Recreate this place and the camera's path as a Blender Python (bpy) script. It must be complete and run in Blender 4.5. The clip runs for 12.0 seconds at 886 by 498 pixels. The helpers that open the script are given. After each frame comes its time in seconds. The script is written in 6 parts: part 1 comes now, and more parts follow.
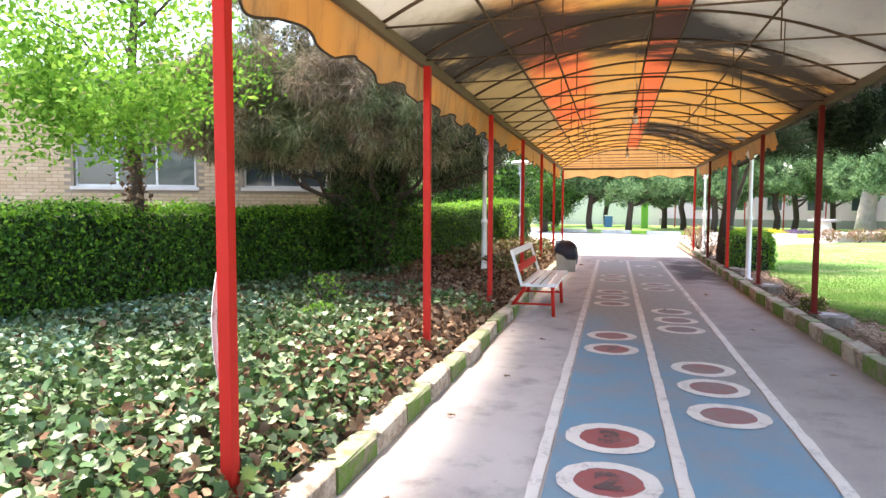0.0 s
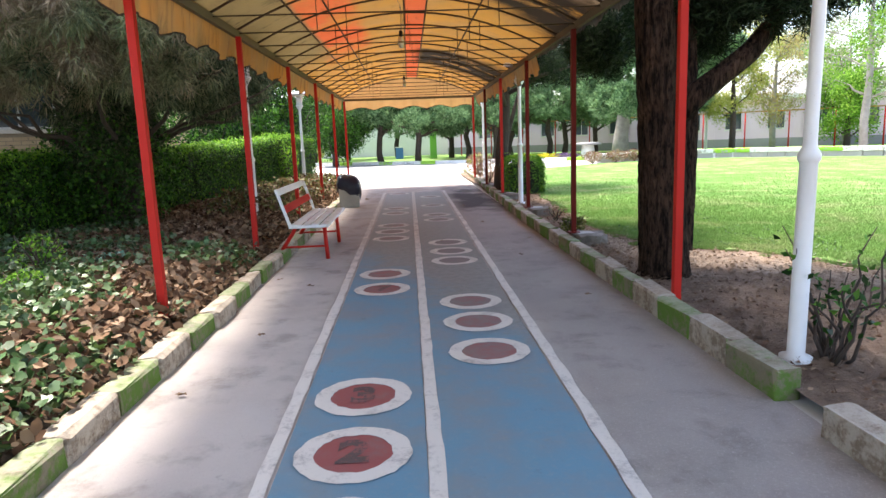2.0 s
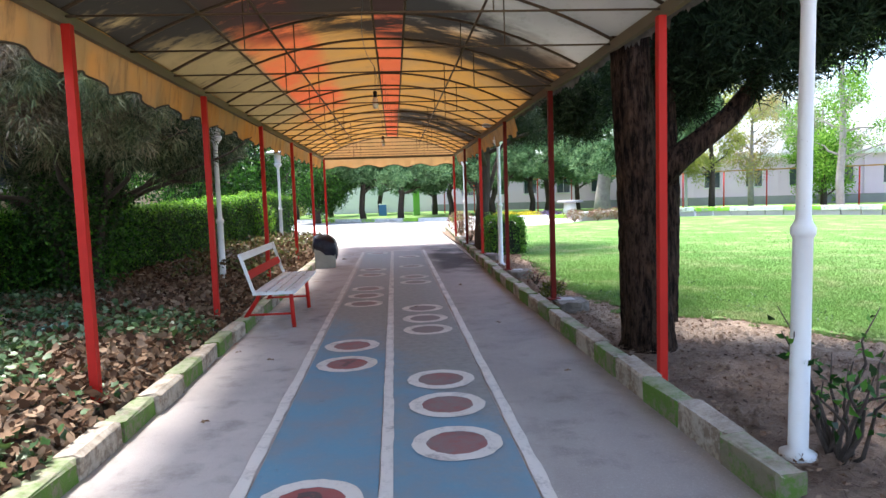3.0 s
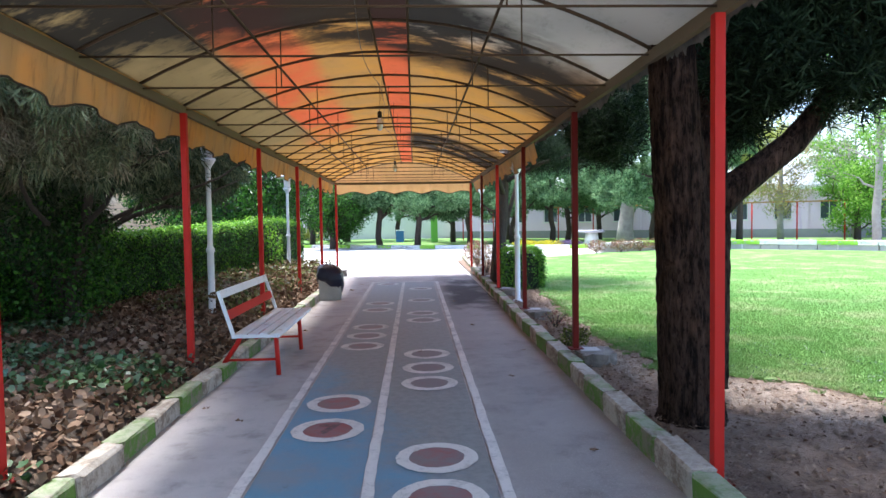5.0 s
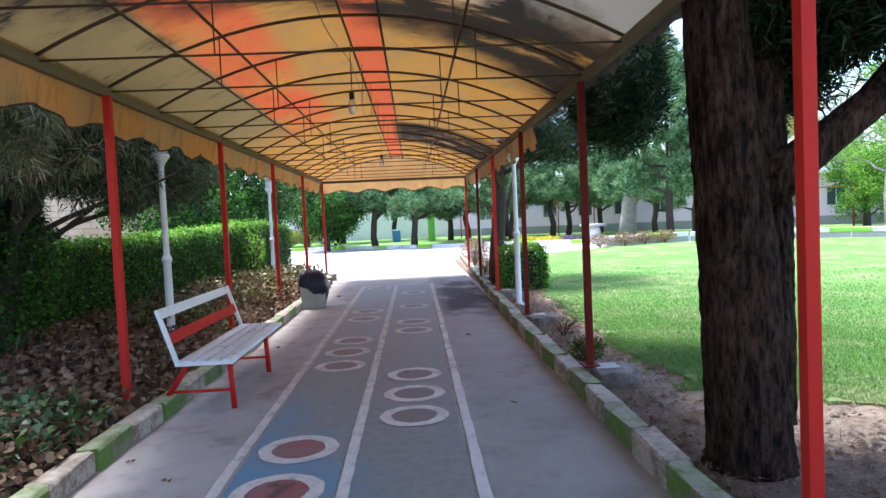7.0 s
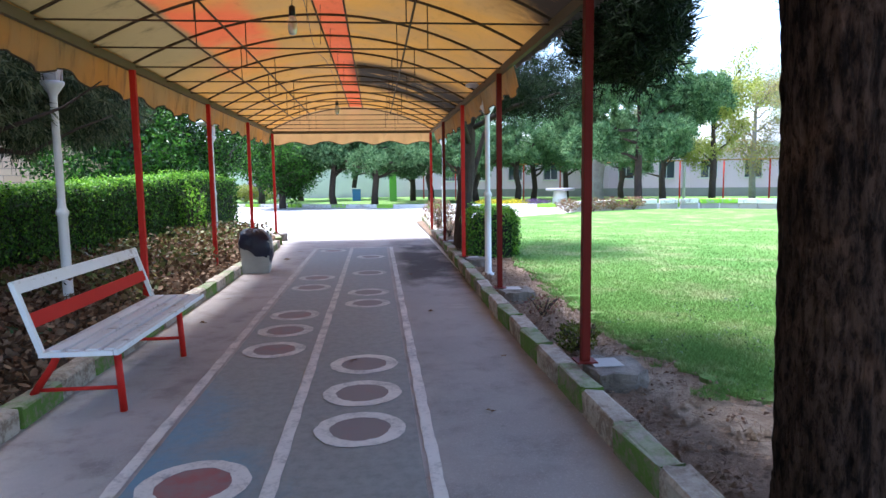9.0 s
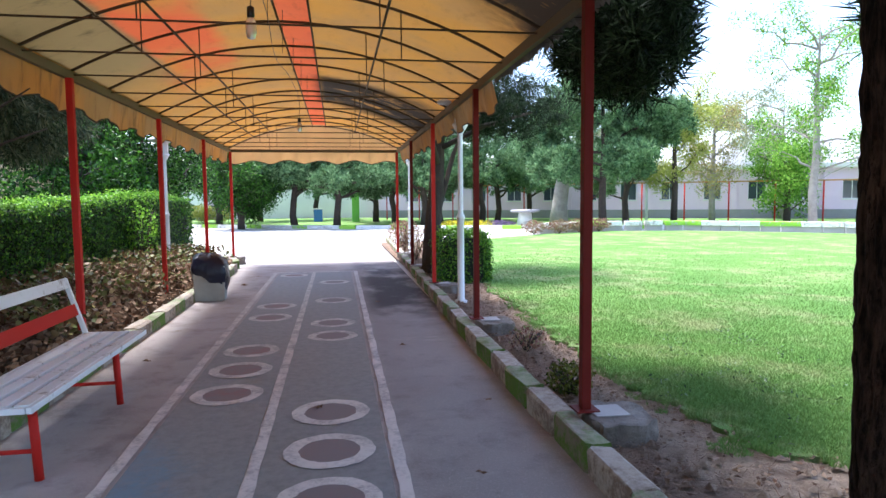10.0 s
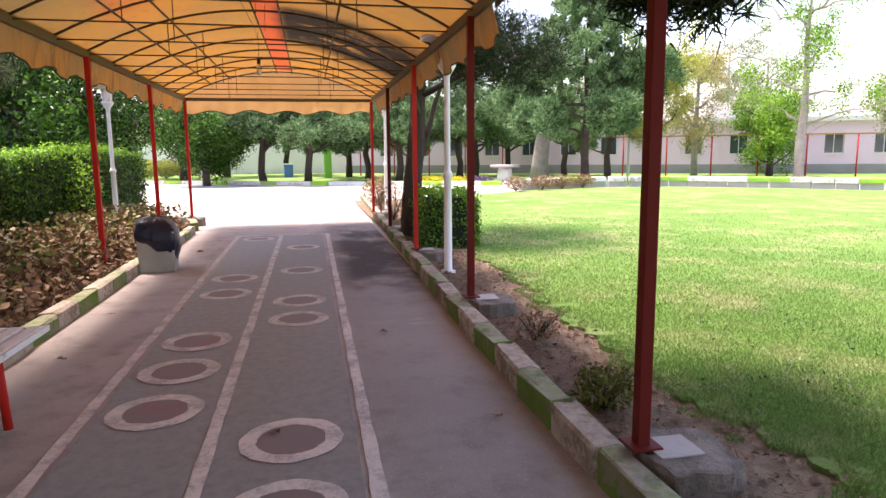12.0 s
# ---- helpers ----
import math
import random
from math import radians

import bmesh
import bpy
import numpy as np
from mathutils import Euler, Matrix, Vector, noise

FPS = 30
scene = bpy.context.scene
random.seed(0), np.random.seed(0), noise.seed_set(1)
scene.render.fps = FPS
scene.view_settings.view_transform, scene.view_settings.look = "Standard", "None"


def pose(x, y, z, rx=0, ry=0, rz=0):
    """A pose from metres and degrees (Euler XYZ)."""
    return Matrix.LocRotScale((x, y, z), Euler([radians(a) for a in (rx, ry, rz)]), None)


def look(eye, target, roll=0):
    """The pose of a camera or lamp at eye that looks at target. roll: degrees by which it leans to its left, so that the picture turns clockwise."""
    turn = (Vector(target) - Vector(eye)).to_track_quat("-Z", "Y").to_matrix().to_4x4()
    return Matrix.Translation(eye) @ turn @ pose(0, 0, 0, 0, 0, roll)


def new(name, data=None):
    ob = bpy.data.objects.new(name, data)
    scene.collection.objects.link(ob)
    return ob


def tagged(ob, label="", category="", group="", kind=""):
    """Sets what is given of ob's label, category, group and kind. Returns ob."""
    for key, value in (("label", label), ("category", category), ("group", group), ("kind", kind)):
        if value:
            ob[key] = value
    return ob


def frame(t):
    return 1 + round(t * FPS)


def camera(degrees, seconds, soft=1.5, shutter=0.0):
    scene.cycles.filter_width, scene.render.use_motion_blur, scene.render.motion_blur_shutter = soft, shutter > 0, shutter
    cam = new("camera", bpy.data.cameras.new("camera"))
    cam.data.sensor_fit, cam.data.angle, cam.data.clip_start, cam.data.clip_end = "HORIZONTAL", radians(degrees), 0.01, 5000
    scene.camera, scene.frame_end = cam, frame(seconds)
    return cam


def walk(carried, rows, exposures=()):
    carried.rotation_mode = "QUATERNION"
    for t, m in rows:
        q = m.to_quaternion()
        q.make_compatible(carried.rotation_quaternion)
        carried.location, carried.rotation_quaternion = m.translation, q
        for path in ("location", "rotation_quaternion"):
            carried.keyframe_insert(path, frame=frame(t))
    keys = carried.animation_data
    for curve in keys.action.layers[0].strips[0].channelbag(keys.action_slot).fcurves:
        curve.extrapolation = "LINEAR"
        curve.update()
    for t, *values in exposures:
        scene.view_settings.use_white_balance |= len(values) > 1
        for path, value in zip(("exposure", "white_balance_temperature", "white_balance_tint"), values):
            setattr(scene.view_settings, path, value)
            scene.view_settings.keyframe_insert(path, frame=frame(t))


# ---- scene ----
cam = camera(69.1, 12.0)
PATH = [
    (0, (0.011, -0.023, 1.509), (-0.501, 1.906, 1.383), 0.2),
    (0.5, (0.112, 0.116, 1.486), (-0.096, 2.088, 1.229), -1.5),
    (1, (0.237, 0.274, 1.468), (0.158, 2.246, 1.146), 0.1),
    (1.5, (0.329, 0.402, 1.445), (0.29, 2.341, 0.956), -2.0),
    (2, (0.342, 0.628, 1.487), (0.434, 2.597, 1.151), -2.1),
    (2.5, (0.382, 0.832, 1.496), (0.553, 2.812, 1.273), -2.4),
    (2.7, (0.437, 0.914, 1.543), (0.581, 2.899, 1.346), -1.9),
    (4.3, (0.624, 1.592, 1.592), (0.808, 3.58, 1.475), -1.1),
    (4.5, (0.638, 1.69, 1.606), (0.851, 3.671, 1.427), -1.6),
    (5, (0.718, 2.001, 1.635), (0.806, 3.998, 1.549), -0.9),
    (5.5, (0.81, 2.18, 1.62), (0.819, 4.175, 1.482), 0.4),
    (6, (0.858, 2.551, 1.619), (1.033, 4.54, 1.499), 0.2),
    (6.5, (0.862, 2.875, 1.632), (1.092, 4.855, 1.477), -2.5),
    (7, (0.91, 3.171, 1.611), (0.998, 5.167, 1.52), -2.6),
    (7.2, (0.942, 3.295, 1.616), (1.03, 5.283, 1.416), -2.5),
    (8.8, (0.958, 4.395, 1.55), (1.135, 6.381, 1.394), -1.8),
    (9, (0.978, 4.51, 1.552), (1.182, 6.488, 1.337), -0.8),
    (9.5, (0.955, 4.835, 1.577), (1.27, 6.809, 1.512), -0.6),
    (10, (0.921, 5.122, 1.57), (1.244, 7.09, 1.417), -0.5),
    (10.5, (0.972, 5.424, 1.551), (1.13, 7.407, 1.339), -0.5),
    (11, (1.015, 5.741, 1.546), (1.349, 7.688, 1.23), -0.8),
    (11.5, (0.943, 5.967, 1.634), (1.358, 7.898, 1.317), -1.1),
    (12, (1.001, 6.379, 1.569), (1.398, 8.318, 1.277), -0.5),
]
walk(cam, [(t, look(eye, target, roll)) for t, eye, target, roll in PATH], [(0.0, 2.7, 7300, 15), (0.6, 2.4, 7400, 15), (1.5, 2.3, 7300, 14), (2.5, 2.15, 6700, 12), (5.5, 2.12, 5900, 11), (7.0, 2.12, 5850, 11), (9.5, 2.05, 5750, 12), (10.5, 2.07, 6500, 17), (12.0, 2.1, 7600, 26)])

# ---- world, sun and exposure ----
SUN_EL, SUN_AZ = radians(73), radians(312)
world = bpy.data.worlds.new("world")
scene.world = world
world.use_nodes = True
wt = world.node_tree
wt.nodes.clear()
sky = wt.nodes.new("ShaderNodeTexSky")
sky.sky_type, sky.sun_disc = "NISHITA", False
sky.sun_elevation, sky.sun_rotation = SUN_EL, SUN_AZ
sky.air_density, sky.dust_density, sky.ozone_density = 1.0, 2.0, 1.0
bg = wt.nodes.new("ShaderNodeBackground")
bg.inputs["Strength"].default_value = 0.15
wout = wt.nodes.new("ShaderNodeOutputWorld")
wt.links.new(sky.outputs[0], bg.inputs[0])
wt.links.new(bg.outputs[0], wout.inputs[0])
sun = new("sun", bpy.data.lights.new("sun", "SUN"))
sun.data.energy, sun.data.angle, sun.data.color = 3.0, radians(16), (1.0, 0.96, 0.9)
sun_dir = Vector((math.sin(SUN_AZ) * math.cos(SUN_EL), math.cos(SUN_AZ) * math.cos(SUN_EL), math.sin(SUN_EL)))
sun.matrix_world = look(sun_dir * 60, (0, 0, 0))


# ---- materials ----
class Shade:
    """A small builder of node materials in world-sized coordinates."""

    def __init__(self, name):
        self.m = bpy.data.materials.new(name)
        self.m.use_nodes = True
        self.t = self.m.node_tree
        self.t.nodes.clear()
        self.out = self.t.nodes.new("ShaderNodeOutputMaterial")
        self.pos = self.t.nodes.new("ShaderNodeNewGeometry")
        self.co = self.pos.outputs["Position"]

    def put(self, value, socket):
        if hasattr(value, "is_linked"):
            self.t.links.new(value, socket)
        elif isinstance(value, (tuple, list)) and len(value) == 3 and socket.type == "RGBA":
            socket.default_value = (*value, 1)
        else:
            socket.default_value = value

    def noise(self, scale, detail=3.0, rough=0.55, stretch=None, seed=0.0):
        n = self.t.nodes.new("ShaderNodeTexNoise")
        n.noise_dimensions = "4D"
        n.inputs["W"].default_value = seed
        n.inputs["Scale"].default_value, n.inputs["Detail"].default_value, n.inputs["Roughness"].default_value = scale, detail, rough
        co = self.co
        if stretch:
            mp = self.t.nodes.new("ShaderNodeMapping")
            mp.inputs["Scale"].default_value = stretch
            self.t.links.new(co, mp.inputs[0])
            co = mp.outputs[0]
        self.t.links.new(co, n.inputs["Vector"])
        return n.outputs["Fac"]

    def ramp(self, fac, a, b):
        n = self.t.nodes.new("ShaderNodeMapRange")
        n.interpolation_type = "SMOOTHSTEP"
        self.put(fac, n.inputs["Value"])
        n.inputs["From Min"].default_value, n.inputs["From Max"].default_value = a, b
        return n.outputs["Result"]

    def math(self, op, a, b=0.0):
        n = self.t.nodes.new("ShaderNodeMath")
        n.operation = op
        self.put(a, n.inputs[0])
        self.put(b, n.inputs[1])
        return n.outputs[0]

    def mix(self, fac, a, b):
        n = self.t.nodes.new("ShaderNodeMix")
        n.data_type = "RGBA"
        self.put(fac, n.inputs[0])
        self.put(a, n.inputs[6])
        self.put(b, n.inputs[7])
        return n.outputs[2]

    def axis(self, k):
        if not hasattr(self, "sep"):
            self.sep = self.t.nodes.new("ShaderNodeSeparateXYZ")
            self.t.links.new(self.co, self.sep.inputs[0])
        return self.sep.outputs[k]

    def island(self):
        return self.pos.outputs["Random Per Island"]

    def each(self):
        return self.t.nodes.new("ShaderNodeObjectInfo").outputs["Random"]

    def colours(self, fac, stops):
        n = self.t.nodes.new("ShaderNodeValToRGB")
        r = n.color_ramp
        for i, c in enumerate(stops):
            e = r.elements[i] if i < 2 else r.elements.new(1.0)
            e.color = (*c, 1)
        for i, e in enumerate(r.elements):
            e.position = i / (len(stops) - 1)
        self.put(fac, n.inputs[0])
        return n.outputs[0]

    def bump(self, fac, strength, dist):
        n = self.t.nodes.new("ShaderNodeBump")
        n.inputs["Strength"].default_value, n.inputs["Distance"].default_value = strength, dist
        self.put(fac, n.inputs["Height"])
        return n.outputs[0]

    def solid(self, colour, rough=0.6, metal=0.0, bump=None, spec=0.4):
        b = self.t.nodes.new("ShaderNodeBsdfPrincipled")
        self.put(colour, b.inputs["Base Color"])
        self.put(rough, b.inputs["Roughness"])
        self.put(metal, b.inputs["Metallic"])
        b.inputs["Specular IOR Level"].default_value = spec
        if bump is not None:
            self.t.links.new(bump, b.inputs["Normal"])
        self.t.links.new(b.outputs[0], self.out.inputs[0])
        self.b = b
        return self.m

    def thin(self, colour, through_part=0.4, rough=0.5, through_colour=None, spec=0.06):
        """Leaf or cloth: part of the light goes through."""
        b = self.t.nodes.new("ShaderNodeBsdfPrincipled")
        self.put(colour, b.inputs["Base Color"])
        self.put(rough, b.inputs["Roughness"])
        b.inputs["Specular IOR Level"].default_value = spec
        tr = self.t.nodes.new("ShaderNodeBsdfTranslucent")
        self.put(colour if through_colour is None else through_colour, tr.inputs[0])
        mx = self.t.nodes.new("ShaderNodeMixShader")
        mx.inputs[0].default_value = through_part
        self.t.links.new(b.outputs[0], mx.inputs[1])
        self.t.links.new(tr.outputs[0], mx.inputs[2])
        self.t.links.new(mx.outputs[0], self.out.inputs[0])
        return self.m


def worn(name, paint, under, amount=0.5, rough=0.6, scale=14, dirt=(0.12, 0.1, 0.08), dirt_amount=0.35):
    """Paint worn through to what lies under it, with stains."""
    s = Shade(name)
    chip = s.ramp(s.math("ADD", s.math("MULTIPLY", s.noise(scale, 6, 0.7), 0.65), s.math("MULTIPLY", s.noise(scale * 0.12, 3, 0.6, seed=3), 0.45)), 0.62 - amount * 0.25, 0.72 - amount * 0.22)
    stain = s.math("MULTIPLY", s.ramp(s.noise(2.3, 5, 0.65, seed=7), 0.45, 0.8), dirt_amount)
    c = s.mix(stain, s.mix(chip, paint, under), dirt)
    return s.solid(c, rough, bump=s.bump(s.noise(90, 4, 0.7), 0.25, 0.004))


def stone(name, a, b, c, scale=3.0, fine=60, rough=0.85, bump=0.4, dist=0.006):
    s = Shade(name)
    col = s.mix(s.ramp(s.noise(scale, 5, 0.6), 0.3, 0.7), a, b)
    col = s.mix(s.math("MULTIPLY", s.ramp(s.noise(fine, 4, 0.7, seed=2), 0.5, 0.75), 0.55), col, c)
    return s.solid(col, rough, bump=s.bump(s.noise(fine, 5, 0.7), bump, dist))


def leafy(name, stops, through_part=0.35, rough=0.5, patch=0.0, patch_colour=(0.1, 0.08, 0.04), spec=0.06):
    s = Shade(name)
    c = s.colours(s.island(), stops)
    if patch:
        c = s.mix(s.math("MULTIPLY", s.ramp(s.noise(0.9, 3, 0.5, seed=5), 0.45, 0.65), patch), c, patch_colour)
    return s.thin(c, through_part, rough, spec=spec)


def steel(name, paint, rust=(0.16, 0.06, 0.03), amount=0.2, rough=0.42, spec=0.4):
    s = Shade(name)
    chip = s.ramp(s.noise(30, 6, 0.75), 0.66 - amount * 0.2, 0.7)
    col = s.mix(s.math("MULTIPLY", s.noise(4, 4), 0.35), paint, tuple(v * 0.6 for v in paint))
    return s.solid(s.mix(chip, col, rust), rough, bump=s.bump(s.noise(40, 4), 0.12, 0.003), spec=spec)


M = {}
M["red_paint"] = steel("red_paint", (0.48, 0.02, 0.013), rough=0.6, spec=0.2)
# the post red darkened, with the dimmer right side put into the colour
M["dim_red_paint"] = steel("dim_red_paint", (0.13, 0.012, 0.008), rust=(0.07, 0.025, 0.015), amount=0.3, rough=0.6, spec=0.15)
M["white_steel"] = steel("white_steel", (0.72, 0.73, 0.74), rust=(0.25, 0.17, 0.1), amount=0.12)
M["bench_white"] = worn("bench_white", (0.74, 0.76, 0.78), (0.35, 0.32, 0.3), 0.1, 0.5, 20, dirt_amount=0.15)
M["grey_steel"] = steel("grey_steel", (0.17, 0.135, 0.085), amount=0.4, rough=0.85, spec=0.15)
M["rib_steel"] = steel("rib_steel", (0.10, 0.068, 0.042), amount=0.4, rough=0.85, spec=0.15)
M["black"] = Shade("black_plastic").solid((0.015, 0.015, 0.017), 0.4)
M["wire"] = Shade("wire").solid((0.02, 0.02, 0.02), 0.6)

s = Shade("path_concrete")
base = s.mix(s.ramp(s.noise(0.7, 5, 0.6), 0.3, 0.7), (0.50, 0.458, 0.435), (0.37, 0.336, 0.323))
base = s.mix(s.math("MULTIPLY", s.ramp(s.noise(3.1, 6, 0.65, seed=4), 0.47, 0.72), 0.6), base, (0.16, 0.143, 0.138))
# darker and browner from y 6 onwards
base = s.mix(s.math("MULTIPLY", s.ramp(s.axis(1), 6.0, 12.0), 0.32), base, (0.215, 0.182, 0.172))
# the strip beyond the lanes is a rougher, browner patching, darkened also for light from the left
base = s.mix(s.math("MULTIPLY", s.ramp(s.math("ADD", s.axis(0), s.math("MULTIPLY", s.noise(2.0, 4, seed=44), 0.2)), 1.28, 1.5), 0.4), base, (0.185, 0.156, 0.148))
base = s.mix(s.math("MULTIPLY", s.ramp(s.noise(55, 3, 0.7, seed=1), 0.5, 0.8), 0.5), base, (0.56, 0.53, 0.5))
base = s.mix(s.math("MULTIPLY", s.ramp(s.noise(150, 2, 0.6, seed=31), 0.58, 0.72), 0.4), base, (0.09, 0.08, 0.078))
base = s.mix(s.math("MULTIPLY", s.ramp(s.noise(120, 2, 0.6, seed=33), 0.6, 0.72), 0.55), base, (0.6, 0.56, 0.53))
base = s.mix(s.math("MULTIPLY", s.ramp(s.noise(1.3, 6, 0.7, (1, 2.2, 1), seed=9), 0.6, 0.7), 0.4), base, (0.48, 0.44, 0.41))
base = s.mix(s.math("MULTIPLY", s.ramp(s.noise(9, 6, 0.75, seed=21), 0.6, 0.74), 0.6), base, (0.11, 0.10, 0.1))
# old damp and oil marks near the kerb towards the far end
damp = s.math("MULTIPLY", s.ramp(s.axis(0), 1.15, 1.6), s.math("MULTIPLY", s.ramp(s.axis(1), 12.5, 15.0), s.math("SUBTRACT", 1.0, s.ramp(s.axis(1), 19.5, 21.5))))
base = s.mix(s.math("MULTIPLY", damp, s.ramp(s.noise(0.9, 5, 0.65, (1.0, 0.8, 1), seed=40), 0.38, 0.56)), base, (0.075, 0.062, 0.062))
M["path"] = s.solid(base, 0.82, bump=s.bump(s.noise(110, 5, 0.75), 0.8, 0.008), spec=0.2)
M["road"] = stone("road_concrete", (0.55, 0.53, 0.5), (0.46, 0.44, 0.42), (0.38, 0.36, 0.34), 0.6, 40)
PATH_BARE = (0.27, 0.25, 0.25)

s = Shade("lane_blue_paint")
fade = s.ramp(s.math("ADD", s.axis(1), s.math("MULTIPLY", s.axis(0), 2.6)), 6.5, 10.8)
wear = s.math("ADD", s.math("MULTIPLY", s.noise(1.6, 6, 0.65), 0.9), s.math("MULTIPLY", s.noise(25, 5, 0.7, seed=2), 0.3))
fac = s.ramp(s.math("ADD", wear, s.math("MULTIPLY", fade, 0.55)), 0.58, 0.98)
blue = s.mix(s.ramp(s.noise(2.5, 5, 0.6, seed=6), 0.35, 0.7), (0.115, 0.26, 0.37), (0.19, 0.235, 0.27))
blue = s.mix(s.math("MULTIPLY", s.ramp(s.noise(30, 5, 0.75, seed=15), 0.5, 0.75), 0.5), blue, (0.25, 0.29, 0.32))
blue = s.mix(s.math("MULTIPLY", s.ramp(s.noise(6, 6, 0.75, seed=16), 0.58, 0.72), 0.5), blue, (0.10, 0.10, 0.115))
M["lane_blue"] = s.solid(s.mix(fac, blue, s.mix(s.ramp(s.noise(12, 6, 0.75, seed=17), 0.35, 0.7), (0.255, 0.255, 0.25), (0.185, 0.187, 0.186))), 0.62, bump=s.bump(s.noise(110, 4, 0.7), 0.25, 0.003))

M["line_white"] = worn("line_white_paint", (0.66, 0.62, 0.58), PATH_BARE, 0.28, 0.65, 22, dirt_amount=0.3)
s = Shade("faded_white_paint")
chip = s.ramp(s.math("ADD", s.math("MULTIPLY", s.math("ADD", s.noise(38, 6, 0.8), s.noise(5, 4, 0.6, seed=8)), 0.55), s.math("MULTIPLY", s.ramp(s.axis(1), 6.0, 13.0), 0.1)), 0.53, 0.77)
grimed = s.mix(s.math("MULTIPLY", s.ramp(s.axis(1), 6.0, 11.0), 0.8), (0.66, 0.62, 0.58), (0.62, 0.57, 0.53))
M["ring_white"] = s.solid(s.mix(chip, grimed, PATH_BARE), 0.65, bump=s.bump(s.noise(110, 4, 0.7), 0.2, 0.003))
s = Shade("faded_red_paint")
chip = s.ramp(s.math("ADD", s.noise(5, 6, 0.7), s.math("ADD", s.math("MULTIPLY", s.ramp(s.axis(1), 4.0, 11.0), 0.30), s.math("MULTIPLY", s.ramp(s.axis(0), 0.3, 0.6), 0.16))), 0.45, 0.88)
M["disc_red"] = s.solid(s.mix(chip, (0.30, 0.085, 0.085), (0.2, 0.165, 0.165)), 0.65, bump=s.bump(s.noise(110, 4, 0.7), 0.2, 0.003))
M["numeral"] = worn("numeral_paint", (0.095, 0.066, 0.07), (0.26, 0.09, 0.09), 0.38, 0.6, 45)


def kerb_paint(name, paint, bare, amount):
    """Painted kerb: patchy paint on the faces, patches of a paler colour on upward faces."""
    s = Shade(name)
    chip = s.ramp(s.math("ADD", s.math("MULTIPLY", s.noise(16, 6, 0.75), 0.6), s.math("MULTIPLY", s.noise(2.6, 4, 0.6, seed=3), 0.5)), 0.66 - amount * 0.3, 0.74 - amount * 0.2)
    c = s.mix(chip, paint, bare)
    sep = s.t.nodes.new("ShaderNodeSeparateXYZ")
    s.t.links.new(s.pos.outputs["Normal"], sep.inputs[0])
    pale_top = s.math("MULTIPLY", s.ramp(sep.outputs[2], 0.45, 0.9), s.ramp(s.noise(7, 6, 0.75, seed=12), 0.3, 0.6))
    c = s.mix(s.math("MULTIPLY", pale_top, 0.5), c, (0.5, 0.46, 0.41))
    c = s.mix(s.math("MULTIPLY", s.ramp(s.noise(5, 6, 0.75, seed=7), 0.5, 0.72), 0.7), c, (0.10, 0.08, 0.06))
    c = s.mix(s.math("MULTIPLY", s.ramp(s.noise(60, 4, 0.75, seed=8), 0.55, 0.75), 0.6), c, (0.12, 0.10, 0.08))
    return s.solid(c, 0.88, bump=s.bump(s.noise(45, 6, 0.75), 0.8, 0.012), spec=0.2)


M["kerb_white"] = kerb_paint("kerb_white_paint", (0.40, 0.345, 0.28), (0.20, 0.15, 0.11), 0.6)
M["kerb_green"] = kerb_paint("kerb_green_paint", (0.095, 0.18, 0.03), (0.2, 0.175, 0.12), 0.5)
M["far_white"] = worn("far_kerb_white_paint", (0.74, 0.73, 0.7), (0.4, 0.36, 0.32), 0.2, 0.8, 8, dirt_amount=0.2)
M["kerb_lime"] = worn("kerb_lime_paint", (0.30, 0.58, 0.05), (0.4, 0.4, 0.36), 0.25, 0.7, 6, dirt_amount=0.2)
M["concrete"] = stone("rough_concrete", (0.23, 0.20, 0.175), (0.13, 0.112, 0.095), (0.05, 0.042, 0.035), 6, 38, bump=1.0, dist=0.02)
M["bin_grey"] = stone("bin_grey", (0.34, 0.34, 0.31), (0.27, 0.27, 0.24), (0.25, 0.25, 0.22), 3, 50, 0.6, 0.2, 0.003)
M["bag"] = Shade("bin_bag")
M["bag"] = M["bag"].solid((0.012, 0.014, 0.03), 0.28, bump=M["bag"].bump(M["bag"].noise(18, 4, 0.6), 0.6, 0.02), spec=0.3)
s = Shade("bare_earth")
e = s.mix(s.ramp(s.noise(2.4, 5, 0.65), 0.3, 0.7), (0.18, 0.122, 0.09), (0.3, 0.215, 0.16))
e = s.mix(s.math("MULTIPLY", s.ramp(s.noise(24, 5, 0.75, seed=2), 0.48, 0.72), 0.7), e, (0.03, 0.019, 0.013))
# pale trodden crumbs along the lawn's edge
away = s.math("SUBTRACT", s.axis(0), s.math("MAXIMUM", s.math("ADD", 2.42, s.math("MULTIPLY", s.axis(1), 0.07)), s.math("SUBTRACT", 10.5, s.math("MULTIPLY", s.axis(1), 0.95))))
ragged = s.math("ADD", s.math("MULTIPLY", s.math("SUBTRACT", s.noise(3.2, 6, 0.7, seed=5), 0.5), 1.5), s.math("MULTIPLY", s.math("SUBTRACT", s.noise(22, 5, 0.75, seed=6), 0.5), 0.6))
pale = s.mix(s.ramp(s.noise(9, 5, 0.7, seed=9), 0.3, 0.7), (0.24, 0.175, 0.13), (0.40, 0.32, 0.25))
e = s.mix(s.ramp(s.math("ADD", away, ragged), -0.5, 0.05), e, pale)
e = s.mix(s.math("MULTIPLY", s.ramp(s.noise(70, 4, 0.75, seed=3), 0.58, 0.75), 0.6), e, (0.42, 0.34, 0.27))
